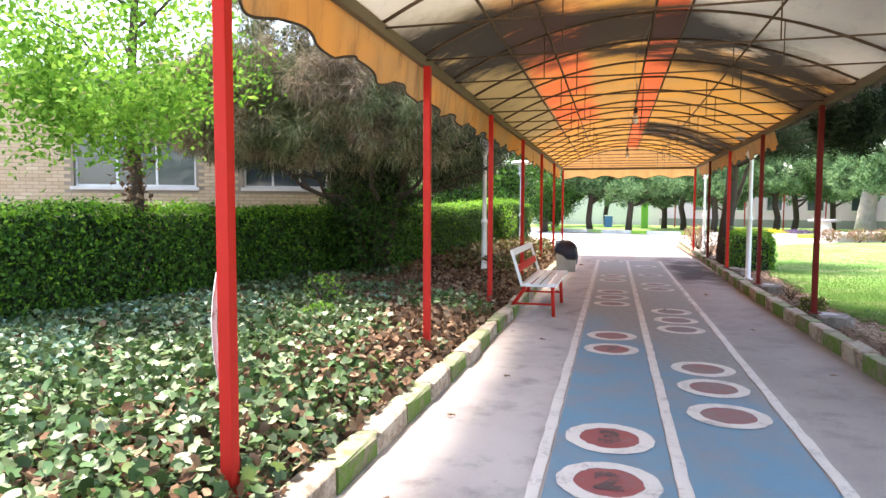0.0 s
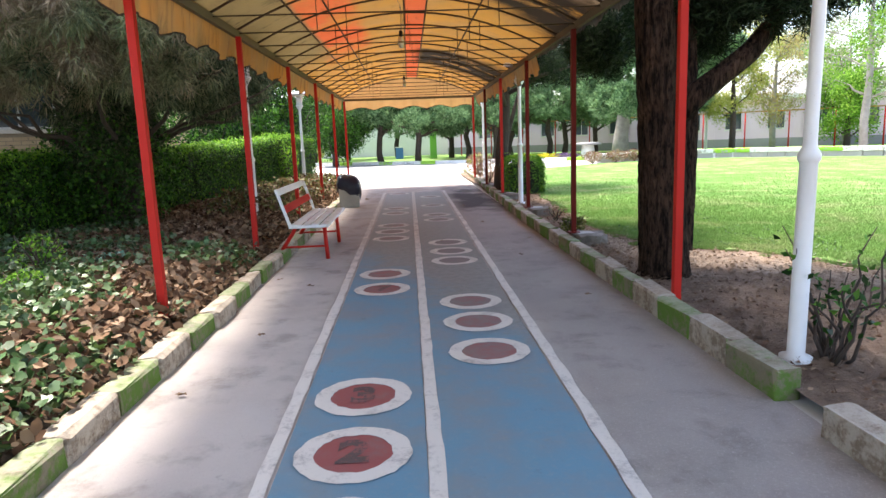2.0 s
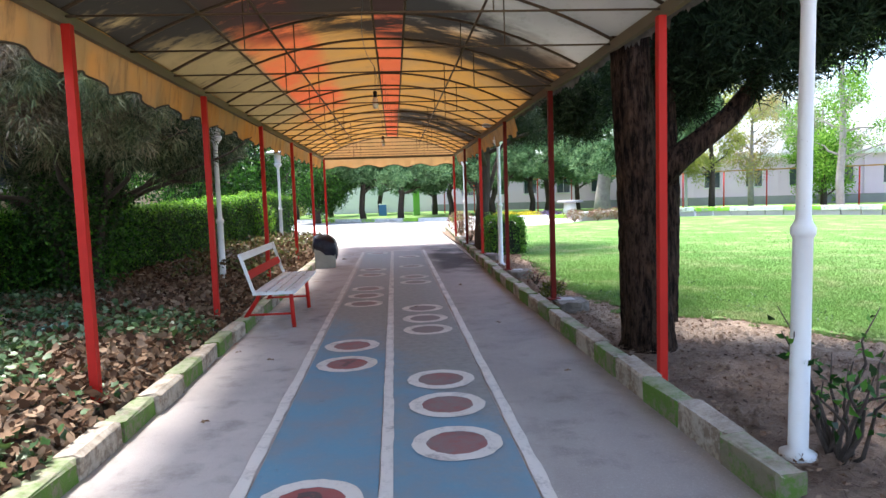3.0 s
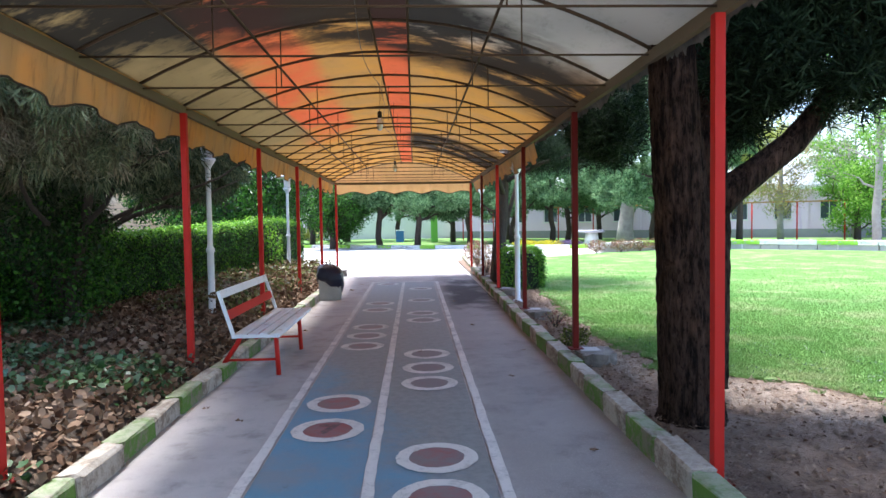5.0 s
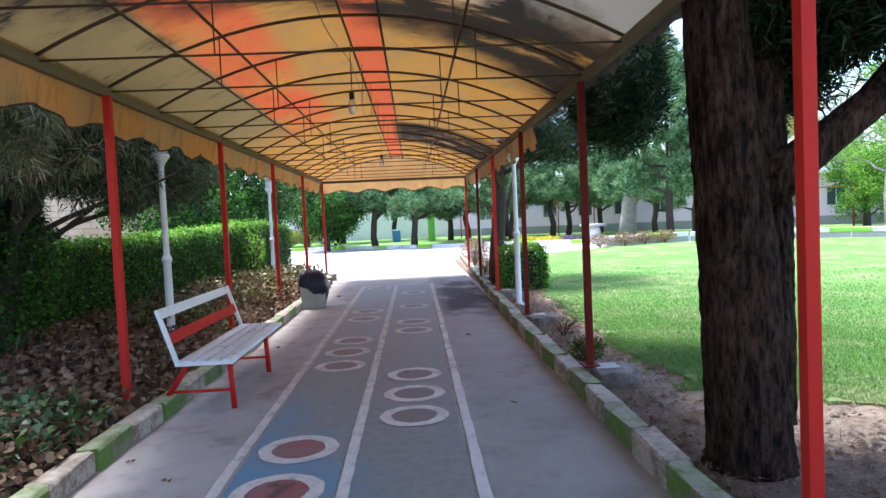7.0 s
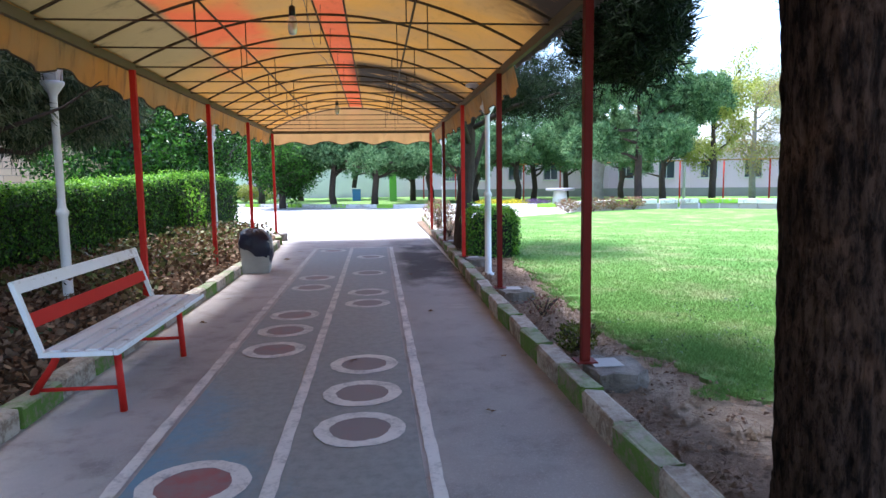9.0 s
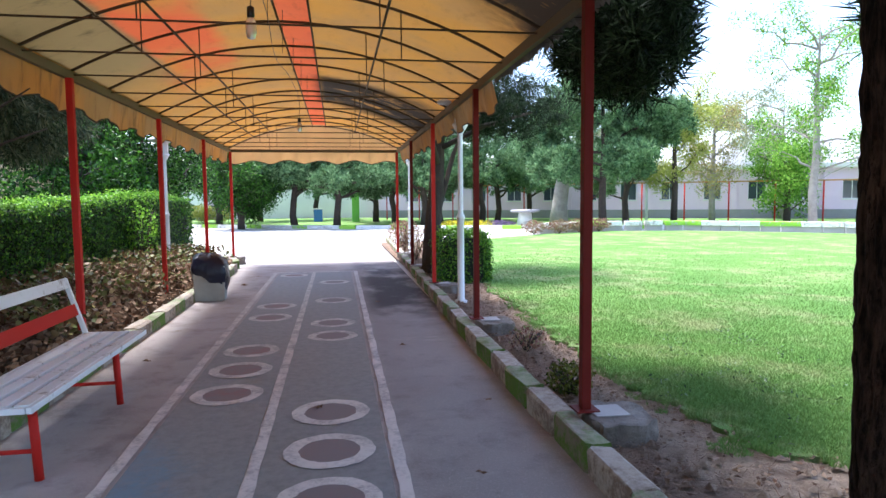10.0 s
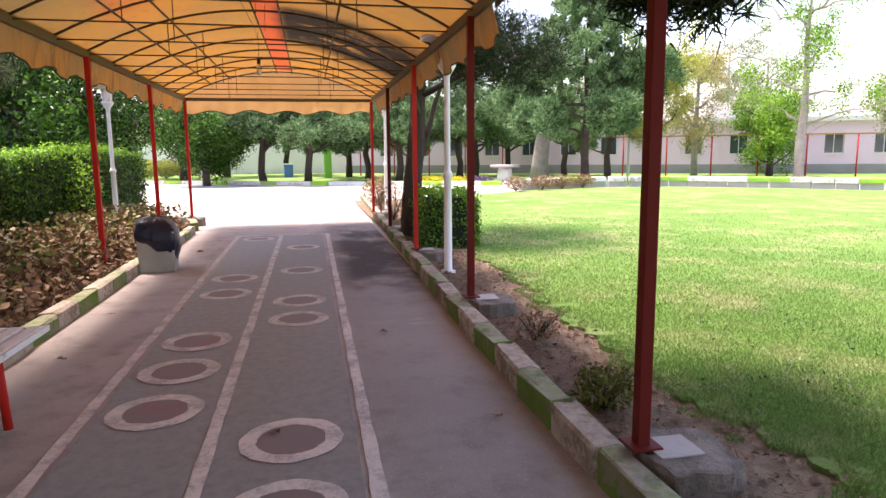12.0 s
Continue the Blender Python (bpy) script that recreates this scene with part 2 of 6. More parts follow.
M["dirt"] = s.solid(e, 0.95, bump=s.bump(s.noise(30, 6, 0.78), 1.0, 0.05), spec=0.1)
M["litter_soil"] = stone("leaf_mould", (0.055, 0.038, 0.027), (0.03, 0.022, 0.015), (0.11, 0.075, 0.05), 3, 22, 0.95, 0.9, 0.02)

s = Shade("lawn_turf")
g = s.mix(s.ramp(s.noise(0.35, 4, 0.6), 0.35, 0.68), (0.096, 0.21, 0.05), (0.14, 0.26, 0.07))
g = s.mix(s.math("MULTIPLY", s.ramp(s.noise(1.1, 6, 0.72, seed=3), 0.46, 0.66), 0.7), g, (0.29, 0.3, 0.155))
g = s.mix(s.math("MULTIPLY", s.ramp(s.noise(26, 4, 0.75, seed=8), 0.45, 0.8), 0.5), g, (0.12, 0.18, 0.045))
M["turf"] = s.solid(g, 0.95, bump=s.bump(s.noise(60, 4, 0.8), 1.0, 0.03), spec=0.1)
s = Shade("grass_blade")
g = s.mix(s.ramp(s.noise(0.35, 4, 0.6), 0.35, 0.68), (0.1, 0.215, 0.052), (0.145, 0.265, 0.072))
g = s.mix(s.math("MULTIPLY", s.ramp(s.noise(1.1, 6, 0.72, seed=3), 0.46, 0.66), 0.7), g, (0.29, 0.3, 0.155))
g = s.mix(0.3, g, s.colours(s.island(), [(0.05, 0.10, 0.02), (0.12, 0.2, 0.045), (0.22, 0.27, 0.09)]))
M["blade"] = s.thin(g, 0.3, 0.6)

s = Shade("pine_bark")
ridge = s.noise(9, 6, 0.7, (2.6, 2.6, 0.45))
bc = s.mix(s.ramp(ridge, 0.36, 0.62), (0.008, 0.005, 0.004), (0.07, 0.042, 0.029))
bc = s.mix(s.math("MULTIPLY", s.ramp(s.noise(3, 4, seed=4), 0.5, 0.75), 0.5), bc, (0.16, 0.085, 0.05))
crack = s.noise(26, 5, 0.7, (1.6, 1.6, 0.55), seed=8)
bc = s.mix(s.math("MULTIPLY", s.ramp(crack, 0.5, 0.64), 0.8), bc, (0.006, 0.004, 0.003))
ridge = s.math("SUBTRACT", ridge, s.math("MULTIPLY", s.ramp(crack, 0.45, 0.65), 0.4))
M["bark"] = s.solid(bc, 0.95, bump=s.bump(ridge, 1.0, 0.05), spec=0.1)
M["dark_bark"] = stone("dark_bark", (0.07, 0.05, 0.04), (0.045, 0.035, 0.03), (0.12, 0.09, 0.07), 6, 30, 0.95, 0.9, 0.02)
M["pale_bark"] = stone("pale_bark", (0.3, 0.28, 0.25), (0.22, 0.2, 0.18), (0.14, 0.12, 0.1), 4, 30, 0.95, 0.7, 0.02)
M["pine"] = leafy("pine_needles", [(0.005, 0.01, 0.005), (0.011, 0.02, 0.009), (0.02, 0.034, 0.016), (0.045, 0.07, 0.033)], 0.2)
M["pine_light"] = leafy("young_pine_needles", [(0.04, 0.09, 0.042), (0.085, 0.17, 0.075), (0.145, 0.255, 0.115), (0.22, 0.34, 0.165)], 0.3)
M["juniper"] = leafy("juniper_sprays", [(0.018, 0.032, 0.018), (0.045, 0.068, 0.036), (0.1, 0.13, 0.072), (0.2, 0.21, 0.125)], 0.3)
# paler, browner juniper: the light on the front sprays is in its colour
s = Shade("juniper_sprays_lit")
c = s.mix(s.ramp(s.noise(1.1, 3, 0.5, seed=5), 0.4, 0.62), s.colours(s.island(), [(0.08, 0.11, 0.055), (0.18, 0.215, 0.11), (0.3, 0.33, 0.18)]), s.colours(s.island(), [(0.14, 0.10, 0.07), (0.27, 0.21, 0.145), (0.42, 0.34, 0.24)]))
M["juniper_lit"] = s.thin(c, 0.35, 0.6)
# near-black, so the shade between the leaves is in the core's colour
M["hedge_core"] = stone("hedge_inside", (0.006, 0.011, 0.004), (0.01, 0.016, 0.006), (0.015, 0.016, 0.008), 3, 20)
M["hedge"] = leafy("hedge_leaf", [(0.007, 0.024, 0.005), (0.017, 0.06, 0.009), (0.042, 0.13, 0.017), (0.1, 0.25, 0.03)], 0.3, 0.35, spec=0.2)
# brighter hedge green, with the sun on the hedge top put into it
M["hedge_bright"] = leafy("hedge_leaf_bright", [(0.07, 0.2, 0.015), (0.13, 0.32, 0.025), (0.2, 0.42, 0.04), (0.28, 0.5, 0.06)], 0.45, 0.35, spec=0.25)
M["bright_leaf"] = leafy("spring_leaf", [(0.06, 0.16, 0.02), (0.11, 0.26, 0.03), (0.19, 0.38, 0.055), (0.3, 0.48, 0.09)], 0.5)
M["ivy"] = leafy("ivy_leaf", [(0.014, 0.036, 0.009), (0.034, 0.085, 0.024), (0.07, 0.14, 0.055), (0.2, 0.26, 0.155), (0.02, 0.05, 0.014), (0.08, 0.125, 0.034), (0.03, 0.07, 0.025), (0.11, 0.17, 0.08)], 0.15, 0.38, spec=0.3)
M["low_leaf"] = leafy("low_mixed_leaf", [(0.02, 0.035, 0.012), (0.10, 0.045, 0.025), (0.05, 0.08, 0.02), (0.16, 0.085, 0.045), (0.09, 0.12, 0.035), (0.2, 0.17, 0.07)], 0.2, 0.45, spec=0.15)
M["blue_cover"] = leafy("bluish_ground_cover", [(0.035, 0.09, 0.06), (0.1, 0.2, 0.14), (0.2, 0.33, 0.26)], 0.2, 0.35, spec=0.4)
M["dry"] = leafy("dry_leaf", [(0.05, 0.028, 0.018), (0.105, 0.06, 0.038), (0.17, 0.105, 0.066), (0.3, 0.215, 0.15), (0.09, 0.056, 0.037)], 0.15, 0.7)
M["yellow_leaf"] = leafy("yellow_green_leaf", [(0.25, 0.30, 0.06), (0.36, 0.40, 0.1), (0.45, 0.46, 0.16)], 0.5)
M["weed"] = leafy("mossy_weed", [(0.03, 0.05, 0.01), (0.09, 0.115, 0.02), (0.16, 0.17, 0.035), (0.06, 0.07, 0.02)], 0.3)
M["russet_leaf"] = leafy("russet_bud_leaf", [(0.3, 0.22, 0.1), (0.36, 0.3, 0.12), (0.3, 0.36, 0.12), (0.24, 0.2, 0.1)], 0.45)
M["grey_leaf"] = leafy("pale_grey_green_leaf", [(0.16, 0.2, 0.12), (0.22, 0.26, 0.15), (0.3, 0.33, 0.2)], 0.4)
M["red_leaf"] = leafy("reddish_shrub_leaf", [(0.16, 0.07, 0.06), (0.26, 0.13, 0.1), (0.2, 0.2, 0.08), (0.35, 0.22, 0.18)], 0.3)

# canopy cloth: sun-bleached panels, a red strip by the ridge, soot stains
s = Shade("canopy_cloth")
X, Y = s.axis(0), s.axis(1)
warp = s.math("MULTIPLY", s.math("SUBTRACT", s.noise(1.1, 4, 0.6, seed=1), 0.5), 1.6)
Xw, Yw = s.math("ADD", X, s.math("MULTIPLY", warp, 0.25)), s.math("ADD", Y, warp)
cream, amber, tan, coral = (0.46, 0.43, 0.36), (0.60, 0.29, 0.06), (0.48, 0.26, 0.085), (0.72, 0.15, 0.055)
col = s.mix(s.ramp(s.noise(1.4, 4, 0.6), 0.3, 0.7), amber, tan)


def band(v, a, b, soft):
    return s.math("MULTIPLY", s.ramp(v, a - soft, a + soft), s.math("SUBTRACT", 1.0, s.ramp(v, b - soft, b + soft)))


red = s.math("MULTIPLY", band(Xw, -1.25, -0.35, 0.12), band(Yw, 6.4, 14.5, 1.2))
col = s.mix(s.math("MULTIPLY", red, s.ramp(s.noise(0.8, 4, seed=5), 0.25, 0.55)), col, coral)
col = s.mix(s.math("MULTIPLY", band(X, 0.36, 0.69, 0.02), s.ramp(s.noise(0.6, 3, seed=6), 0.2, 0.4)), col, coral)
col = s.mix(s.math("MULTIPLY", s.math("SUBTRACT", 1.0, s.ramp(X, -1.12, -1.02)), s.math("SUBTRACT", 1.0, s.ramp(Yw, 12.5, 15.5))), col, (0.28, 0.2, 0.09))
col = s.mix(s.math("MULTIPLY", s.ramp(X, 0.66, 0.72), s.math("SUBTRACT", 1.0, s.ramp(Yw, 7.6, 8.8))), col, cream)
col = s.mix(s.math("SUBTRACT", 1.0, s.ramp(Yw, 4.2, 6.2)), col, cream)
# soot stains, made heavier to paint in the pine's shade on the cloth
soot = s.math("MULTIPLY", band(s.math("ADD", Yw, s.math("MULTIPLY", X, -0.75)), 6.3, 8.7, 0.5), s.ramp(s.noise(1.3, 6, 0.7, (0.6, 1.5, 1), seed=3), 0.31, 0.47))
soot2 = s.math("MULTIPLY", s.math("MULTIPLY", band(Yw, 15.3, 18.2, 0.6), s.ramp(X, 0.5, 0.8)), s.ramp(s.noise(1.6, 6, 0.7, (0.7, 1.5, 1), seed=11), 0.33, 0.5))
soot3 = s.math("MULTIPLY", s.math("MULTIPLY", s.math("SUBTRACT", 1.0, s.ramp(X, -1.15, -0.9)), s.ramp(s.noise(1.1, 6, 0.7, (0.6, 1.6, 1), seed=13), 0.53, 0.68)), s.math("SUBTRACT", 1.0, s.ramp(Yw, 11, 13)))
fine = s.math("MULTIPLY", s.ramp(s.noise(5, 6, 0.75, (1.6, 0.7, 1), seed=12), 0.5, 0.85), 0.4)
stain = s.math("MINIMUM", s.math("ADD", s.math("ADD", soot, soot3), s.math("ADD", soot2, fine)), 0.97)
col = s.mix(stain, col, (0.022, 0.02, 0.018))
M["canopy"] = s.thin(col, 0.13, 0.8)

s = Shade("valance_cloth")
streak = s.noise(7, 5, 0.7, (1.0, 1.0, 0.16))
col = s.mix(s.ramp(s.noise(1.2, 4, seed=2), 0.35, 0.65), (0.52, 0.235, 0.065), (0.38, 0.225, 0.10))
col = s.mix(s.math("MULTIPLY", s.ramp(streak, 0.5, 0.72), 0.75), col, (0.13, 0.085, 0.05))
M["valance"] = s.thin(col, 0.12, 0.75)
# far end cloth, coloured paler for the daylight that shines through it
s = Shade("end_cloth_lit")
col = s.mix(s.ramp(s.noise(1.2, 4, seed=2), 0.35, 0.65), (0.66, 0.38, 0.16), (0.55, 0.33, 0.14))
col = s.mix(s.math("MULTIPLY", s.ramp(s.noise(7, 5, 0.7, (1.0, 1.0, 0.16)), 0.55, 0.75), 0.5), col, (0.25, 0.15, 0.08))
M["end_cloth_lit"] = s.thin(col, 0.3, 0.75)
M["hem"] = stone("dirty_hem", (0.07, 0.05, 0.035), (0.04, 0.03, 0.022), (0.14, 0.09, 0.05), 5, 30)
M["rag"] = stone("dirty_cloth", (0.2, 0.18, 0.15), (0.1, 0.09, 0.075), (0.3, 0.26, 0.2), 5, 30)

s = Shade("brick_face")
bk = s.colours(s.each(), [(0.52, 0.38, 0.23), (0.62, 0.48, 0.31), (0.57, 0.42, 0.28), (0.7, 0.57, 0.39)])
M["brick"] = s.solid(s.mix(s.math("MULTIPLY", s.noise(14, 5), 0.4), bk, (0.33, 0.26, 0.19)), 0.9, bump=s.bump(s.noise(60, 4), 0.4, 0.004))
s = Shade("brick_face_far")
bk = s.colours(s.island(), [(0.52, 0.38, 0.23), (0.62, 0.48, 0.31), (0.57, 0.42, 0.28), (0.7, 0.57, 0.39)])
M["brick_far"] = s.solid(s.mix(s.math("MULTIPLY", s.noise(14, 5), 0.4), bk, (0.33, 0.26, 0.19)), 0.9)
M["mortar"] = stone("mortar", (0.34, 0.28, 0.22), (0.28, 0.23, 0.18), (0.2, 0.17, 0.13), 2, 50)
M["pink_wall"] = stone("pink_plaster", (0.72, 0.55, 0.70), (0.68, 0.52, 0.66), (0.58, 0.46, 0.56), 0.6, 20, 0.85, 0.2, 0.004)
M["plinth"] = stone("grey_plinth", (0.30, 0.29, 0.31), (0.25, 0.24, 0.26), (0.2, 0.2, 0.2), 0.8, 18)
M["white_wall"] = stone("white_plaster", (0.75, 0.73, 0.71), (0.68, 0.66, 0.65), (0.6, 0.58, 0.56), 0.6, 20, 0.85, 0.2, 0.004)
M["roof_felt"] = stone("roof_felt", (0.2, 0.19, 0.19), (0.16, 0.15, 0.15), (0.1, 0.1, 0.1), 0.6, 20)
M["frame_alu"] = Shade("window_frame_alu").solid((0.6, 0.62, 0.63), 0.4, 0.3)
s = Shade("window_glass")
M["glass"] = s.solid((0.05, 0.07, 0.085), 0.06, spec=0.8)
M["stone_white"] = stone("white_stone", (0.7, 0.68, 0.66), (0.6, 0.58, 0.56), (0.45, 0.43, 0.4), 2, 30)
M["cut_stone"] = stone("grey_stone", (0.42, 0.4, 0.39), (0.34, 0.33, 0.32), (0.25, 0.24, 0.23), 2, 30)
M["blue_plastic"] = Shade("blue_plastic").solid((0.05, 0.16, 0.4), 0.4)
M["green_paint"] = Shade("green_paint").solid((0.2, 0.55, 0.08), 0.5)
M["yellow_flower"] = leafy("yellow_flower", [(0.7, 0.55, 0.03), (0.6, 0.5, 0.05), (0.3, 0.35, 0.05)], 0.2)
M["purple_flower"] = leafy("purple_flower", [(0.12, 0.07, 0.2), (0.2, 0.12, 0.3), (0.1, 0.14, 0.05)], 0.2)
s = Shade("clear_bulb")
M["bulb"] = s.solid((0.85, 0.85, 0.82), 0.08, spec=0.6)
s.b.inputs["Transmission Weight"].default_value = 0.6
M["milk"] = Shade("milk_glass").solid((0.7, 0.72, 0.72), 0.25)


# ---- mesh helpers ----
def mesh_data(name, verts, faces, material, smooth=False):
    me = bpy.data.meshes.new(name)
    me.from_pydata([tuple(v) for v in verts], [], [tuple(f) for f in faces])
    me.materials.append(material)
    if smooth:
        me.polygons.foreach_set("use_smooth", [True] * len(me.polygons))
    me.update()
    return me


def soup(name, verts, size, material):
    """Many loose triangles or quads, from an array of corners."""
    verts = np.asarray(verts, np.float32).reshape(-1, 3)
    me = bpy.data.meshes.new(name)
    n = len(verts) // size
    me.vertices.add(len(verts))
    me.vertices.foreach_set("co", verts.ravel())
    me.loops.add(n * size)
    me.loops.foreach_set("vertex_index", np.arange(n * size, dtype=np.int32))
    me.polygons.add(n)
    me.polygons.foreach_set("loop_start", np.arange(0, n * size, size, dtype=np.int32))
    me.materials.append(material)
    me.update(calc_edges=True)
    return me


def thing(name, m=None, label="", category="", group="", kind=""):
    ob = new(name)
    ob.empty_display_size = 0.2
    if m is not None:
        ob.matrix_basis = m
    return tagged(ob, label, category, group, kind)


def child(name, me, parent, label="", m=None):
    ob = new(name, me)
    ob.parent = parent
    if m is not None:
        ob.matrix_basis = m
    if label:
        ob["label"] = label
    return ob


def part(name, bm, material, parent, label="", smooth=False, m=None):
    me = bpy.data.meshes.new(name)
    bm.to_mesh(me)
    bm.free()
    me.materials.append(material)
    if smooth:
        me.polygons.foreach_set("use_smooth", [True] * len(me.polygons))
    return child(name, me, parent, label, m)


def add_box(bm, lo, hi, bevel=0.0, m=None):
    r = bmesh.ops.create_cube(bm, size=1)
    vs = r["verts"]
    for v in vs:
        v.co = Vector([lo[i] + (v.co[i] + 0.5) * (hi[i] - lo[i]) for i in range(3)])
        if m is not None:
            v.co = m @ v.co
    if bevel:
        es = list({e for v in vs for e in v.link_edges})
        bmesh.ops.bevel(bm, geom=es, offset=bevel, segments=2, profile=0.7, affect="EDGES")
    return bm


def box(lo, hi, bevel=0.0, m=None):
    return add_box(bmesh.new(), lo, hi, bevel, m)


def tube_geo(points, radii, seg=8, wobble=0.0, seed=0):
    """Rings of a limb along points, closed at both ends."""
    rng = np.random.default_rng(seed)
    pts = [Vector(p) for p in points]
    verts, faces = [], []
    side = None
    for i, p in enumerate(pts):
        d = (pts[min(i + 1, len(pts) - 1)] - pts[max(i - 1, 0)]).normalized()
        if side is None:
            side = d.orthogonal().normalized()
        side = (side - d * side.dot(d)).normalized()
        up = d.cross(side)
        for k in range(seg):
            a = 2 * math.pi * k / seg
            r = radii[i] * (1 + wobble * (rng.random() - 0.5) * 2)
            verts.append(p + (side * math.cos(a) + up * math.sin(a)) * r)
    for i in range(len(pts) - 1):
        for k in range(seg):
            a, b = i * seg + k, i * seg + (k + 1) % seg
            faces.append((a, b, b + seg, a + seg))
    faces.append(tuple(reversed(range(seg))))
    faces.append(tuple(range((len(pts) - 1) * seg, len(pts) * seg)))
    return verts, faces


def tubes(name, limbs, material, seg=8, wobble=0.0, smooth=True):
    verts, faces = [], []
    for i, (points, radii) in enumerate(limbs):
        v, f = tube_geo(points, radii, seg, wobble, i)
        o = len(verts)
        verts += v
        faces += [tuple(k + o for k in q) for q in f]
    return mesh_data(name, verts, faces, material, smooth)


def lathe(profile, seg=16):
    verts, faces = [], []
    for r, z in profile:
        for k in range(seg):
            a = 2 * math.pi * k / seg
            verts.append((r * math.cos(a), r * math.sin(a), z))
    for i in range(len(profile) - 1):
        for k in range(seg):
            a, b = i * seg + k, i * seg + (k + 1) % seg
            faces.append((a, b, b + seg, a + seg))
    faces.append(tuple(reversed(range(seg))))
    faces.append(tuple(range((len(profile) - 1) * seg, len(profile) * seg)))
    return verts, faces


def unit(v):
    return v / np.maximum(np.linalg.norm(v, axis=-1, keepdims=True), 1e-9)


def leaves(name, centres, size, material, rng, up=0.0, aspect=0.65, normal=None, spread=1.0):
    """Folded leaves of two triangles each, lying anyhow (up=0) or flat (up=1)."""
    n = len(centres)
    nz = rng.normal(size=(n, 3)) * spread
    if normal is not None:
        nz = nz * (1 - up) + normal * up * 2
    else:
        nz = nz * (1 - up) + np.array([0, 0, 1.0]) * up * 1.6
    nz = unit(nz)
    u = unit(np.cross(nz, rng.normal(size=(n, 3))))
    v = np.cross(nz, u)
    s = size * rng.uniform(0.6, 1.35, (n, 1))
    lift = nz * s * rng.uniform(-0.15, 0.35, (n, 1))
    a, c = centres - u * s * 0.5, centres + u * s * 0.5
    b, d = centres + v * s * aspect * 0.5 + lift, centres - v * s * aspect * 0.5 + lift
    tri = np.stack([a, b, c, d], 1).reshape(-1, 3)
    me = bpy.data.meshes.new(name)
    me.vertices.add(4 * n)
    me.vertices.foreach_set("co", tri.astype(np.float32).ravel())
    idx = (np.arange(n)[:, None] * 4 + np.array([0, 1, 2, 0, 2, 3])).astype(np.int32)
    me.loops.add(6 * n)
    me.loops.foreach_set("vertex_index", idx.ravel())
    me.polygons.add(2 * n)
    me.polygons.foreach_set("loop_start", np.arange(0, 6 * n, 3, dtype=np.int32))
    me.materials.append(material)
    me.update(calc_edges=True)
    return me


IVY_SHAPE = ((0.0, -0.5), (0.34, -0.42), (0.5, -0.02), (0.22, 0.08), (0.0, 0.5), (-0.22, 0.08), (-0.5, -0.02), (-0.34, -0.42))
DRY_SHAPE = ((0.0, -0.5), (0.26, -0.28), (0.33, 0.1), (0.0, 0.5), (-0.33, 0.1), (-0.26, -0.28))


def shaped_leaves(name, centres, size, material, rng, up, shape, curl):
    """Leaves with a true outline, cupped or curled about the midrib."""
    n, k = len(centres), len(shape)
    nz = unit(rng.normal(size=(n, 3)) * (1 - up) + np.array([0, 0, 1.6]) * up)
    u = unit(np.cross(nz, rng.normal(size=(n, 3))))
    v = np.cross(nz, u)
    s = size * rng.uniform(0.55, 1.4, (n, 1))
    bend = rng.uniform(-0.3, 1.0, (n, 1)) * curl
    rings = [centres - nz * s * 0.02]
    for a, b in shape:
        rings.append(centres + (u * b + v * a) * s + nz * s * bend * (1.6 * a * a + 0.8 * b * b))
    co = np.stack(rings, 1).astype(np.float32)
    me = bpy.data.meshes.new(name)
    me.vertices.add((k + 1) * n)
    me.vertices.foreach_set("co", co.ravel())
    fan = np.array([(0, 1 + j, 1 + (j + 1) % k) for j in range(k)]).ravel()
    idx = (np.arange(n)[:, None] * (k + 1) + fan).astype(np.int32)
    me.loops.add(3 * k * n)
    me.loops.foreach_set("vertex_index", idx.ravel())
    me.polygons.add(k * n)
    me.polygons.foreach_set("loop_start", np.arange(0, 3 * k * n, 3, dtype=np.int32))
    me.materials.append(material)
    me.update(calc_edges=True)
    return me


def needles(name, clumps, per, length, width, material, rng, lean=(0, 0, 0.35), spray=0.6):
    """Tufts of thin tapering blades round clump centres (x, y, z, radius)."""
    c = np.repeat(np.asarray(clumps, float), per, 0)
    n = len(c)
    d = unit(rng.normal(size=(n, 3)))
    start = c[:, :3] + d * c[:, 3:] * rng.uniform(0.05, 0.85, (n, 1))
    way = unit(d + np.asarray(lean) + rng.normal(size=(n, 3)) * spray)
    side = unit(np.cross(way, rng.normal(size=(n, 3)))) * width * rng.uniform(0.6, 1.3, (n, 1))
    tip = start + way * length * rng.uniform(0.5, 1.3, (n, 1))
    return soup(name, np.stack([start - side, start + side, tip], 1), 3, material)


def in_ellipsoid(rng, n, centre, radii, hollow=0.35):
    d = unit(rng.normal(size=(n, 3)))
    r = rng.uniform(hollow**3, 1, (n, 1)) ** (1 / 3)
    return np.asarray(centre) + d * r * np.asarray(radii)


# ---- ground and setting ----
def sheet(name, outline, z, material, label="", category="", thick=0.0):
    bm = bmesh.new()
    vs = [bm.verts.new((x, y, z)) for x, y in outline]
    f = bm.faces.new(vs)
    if f.normal.z < 0:
        f.normal_flip()
    if thick:
        r = bmesh.ops.extrude_face_region(bm, geom=[f])
        for v in [g for g in r["geom"] if isinstance(g, bmesh.types.BMVert)]:
            v.co.z -= thick
        bmesh.ops.recalc_face_normals(bm, faces=bm.faces)
    bmesh.ops.triangulate(bm, faces=[f for f in bm.faces if len(f.verts) > 4])
    return tagged(part(name, bm, material, None), label, category, kind="structure")


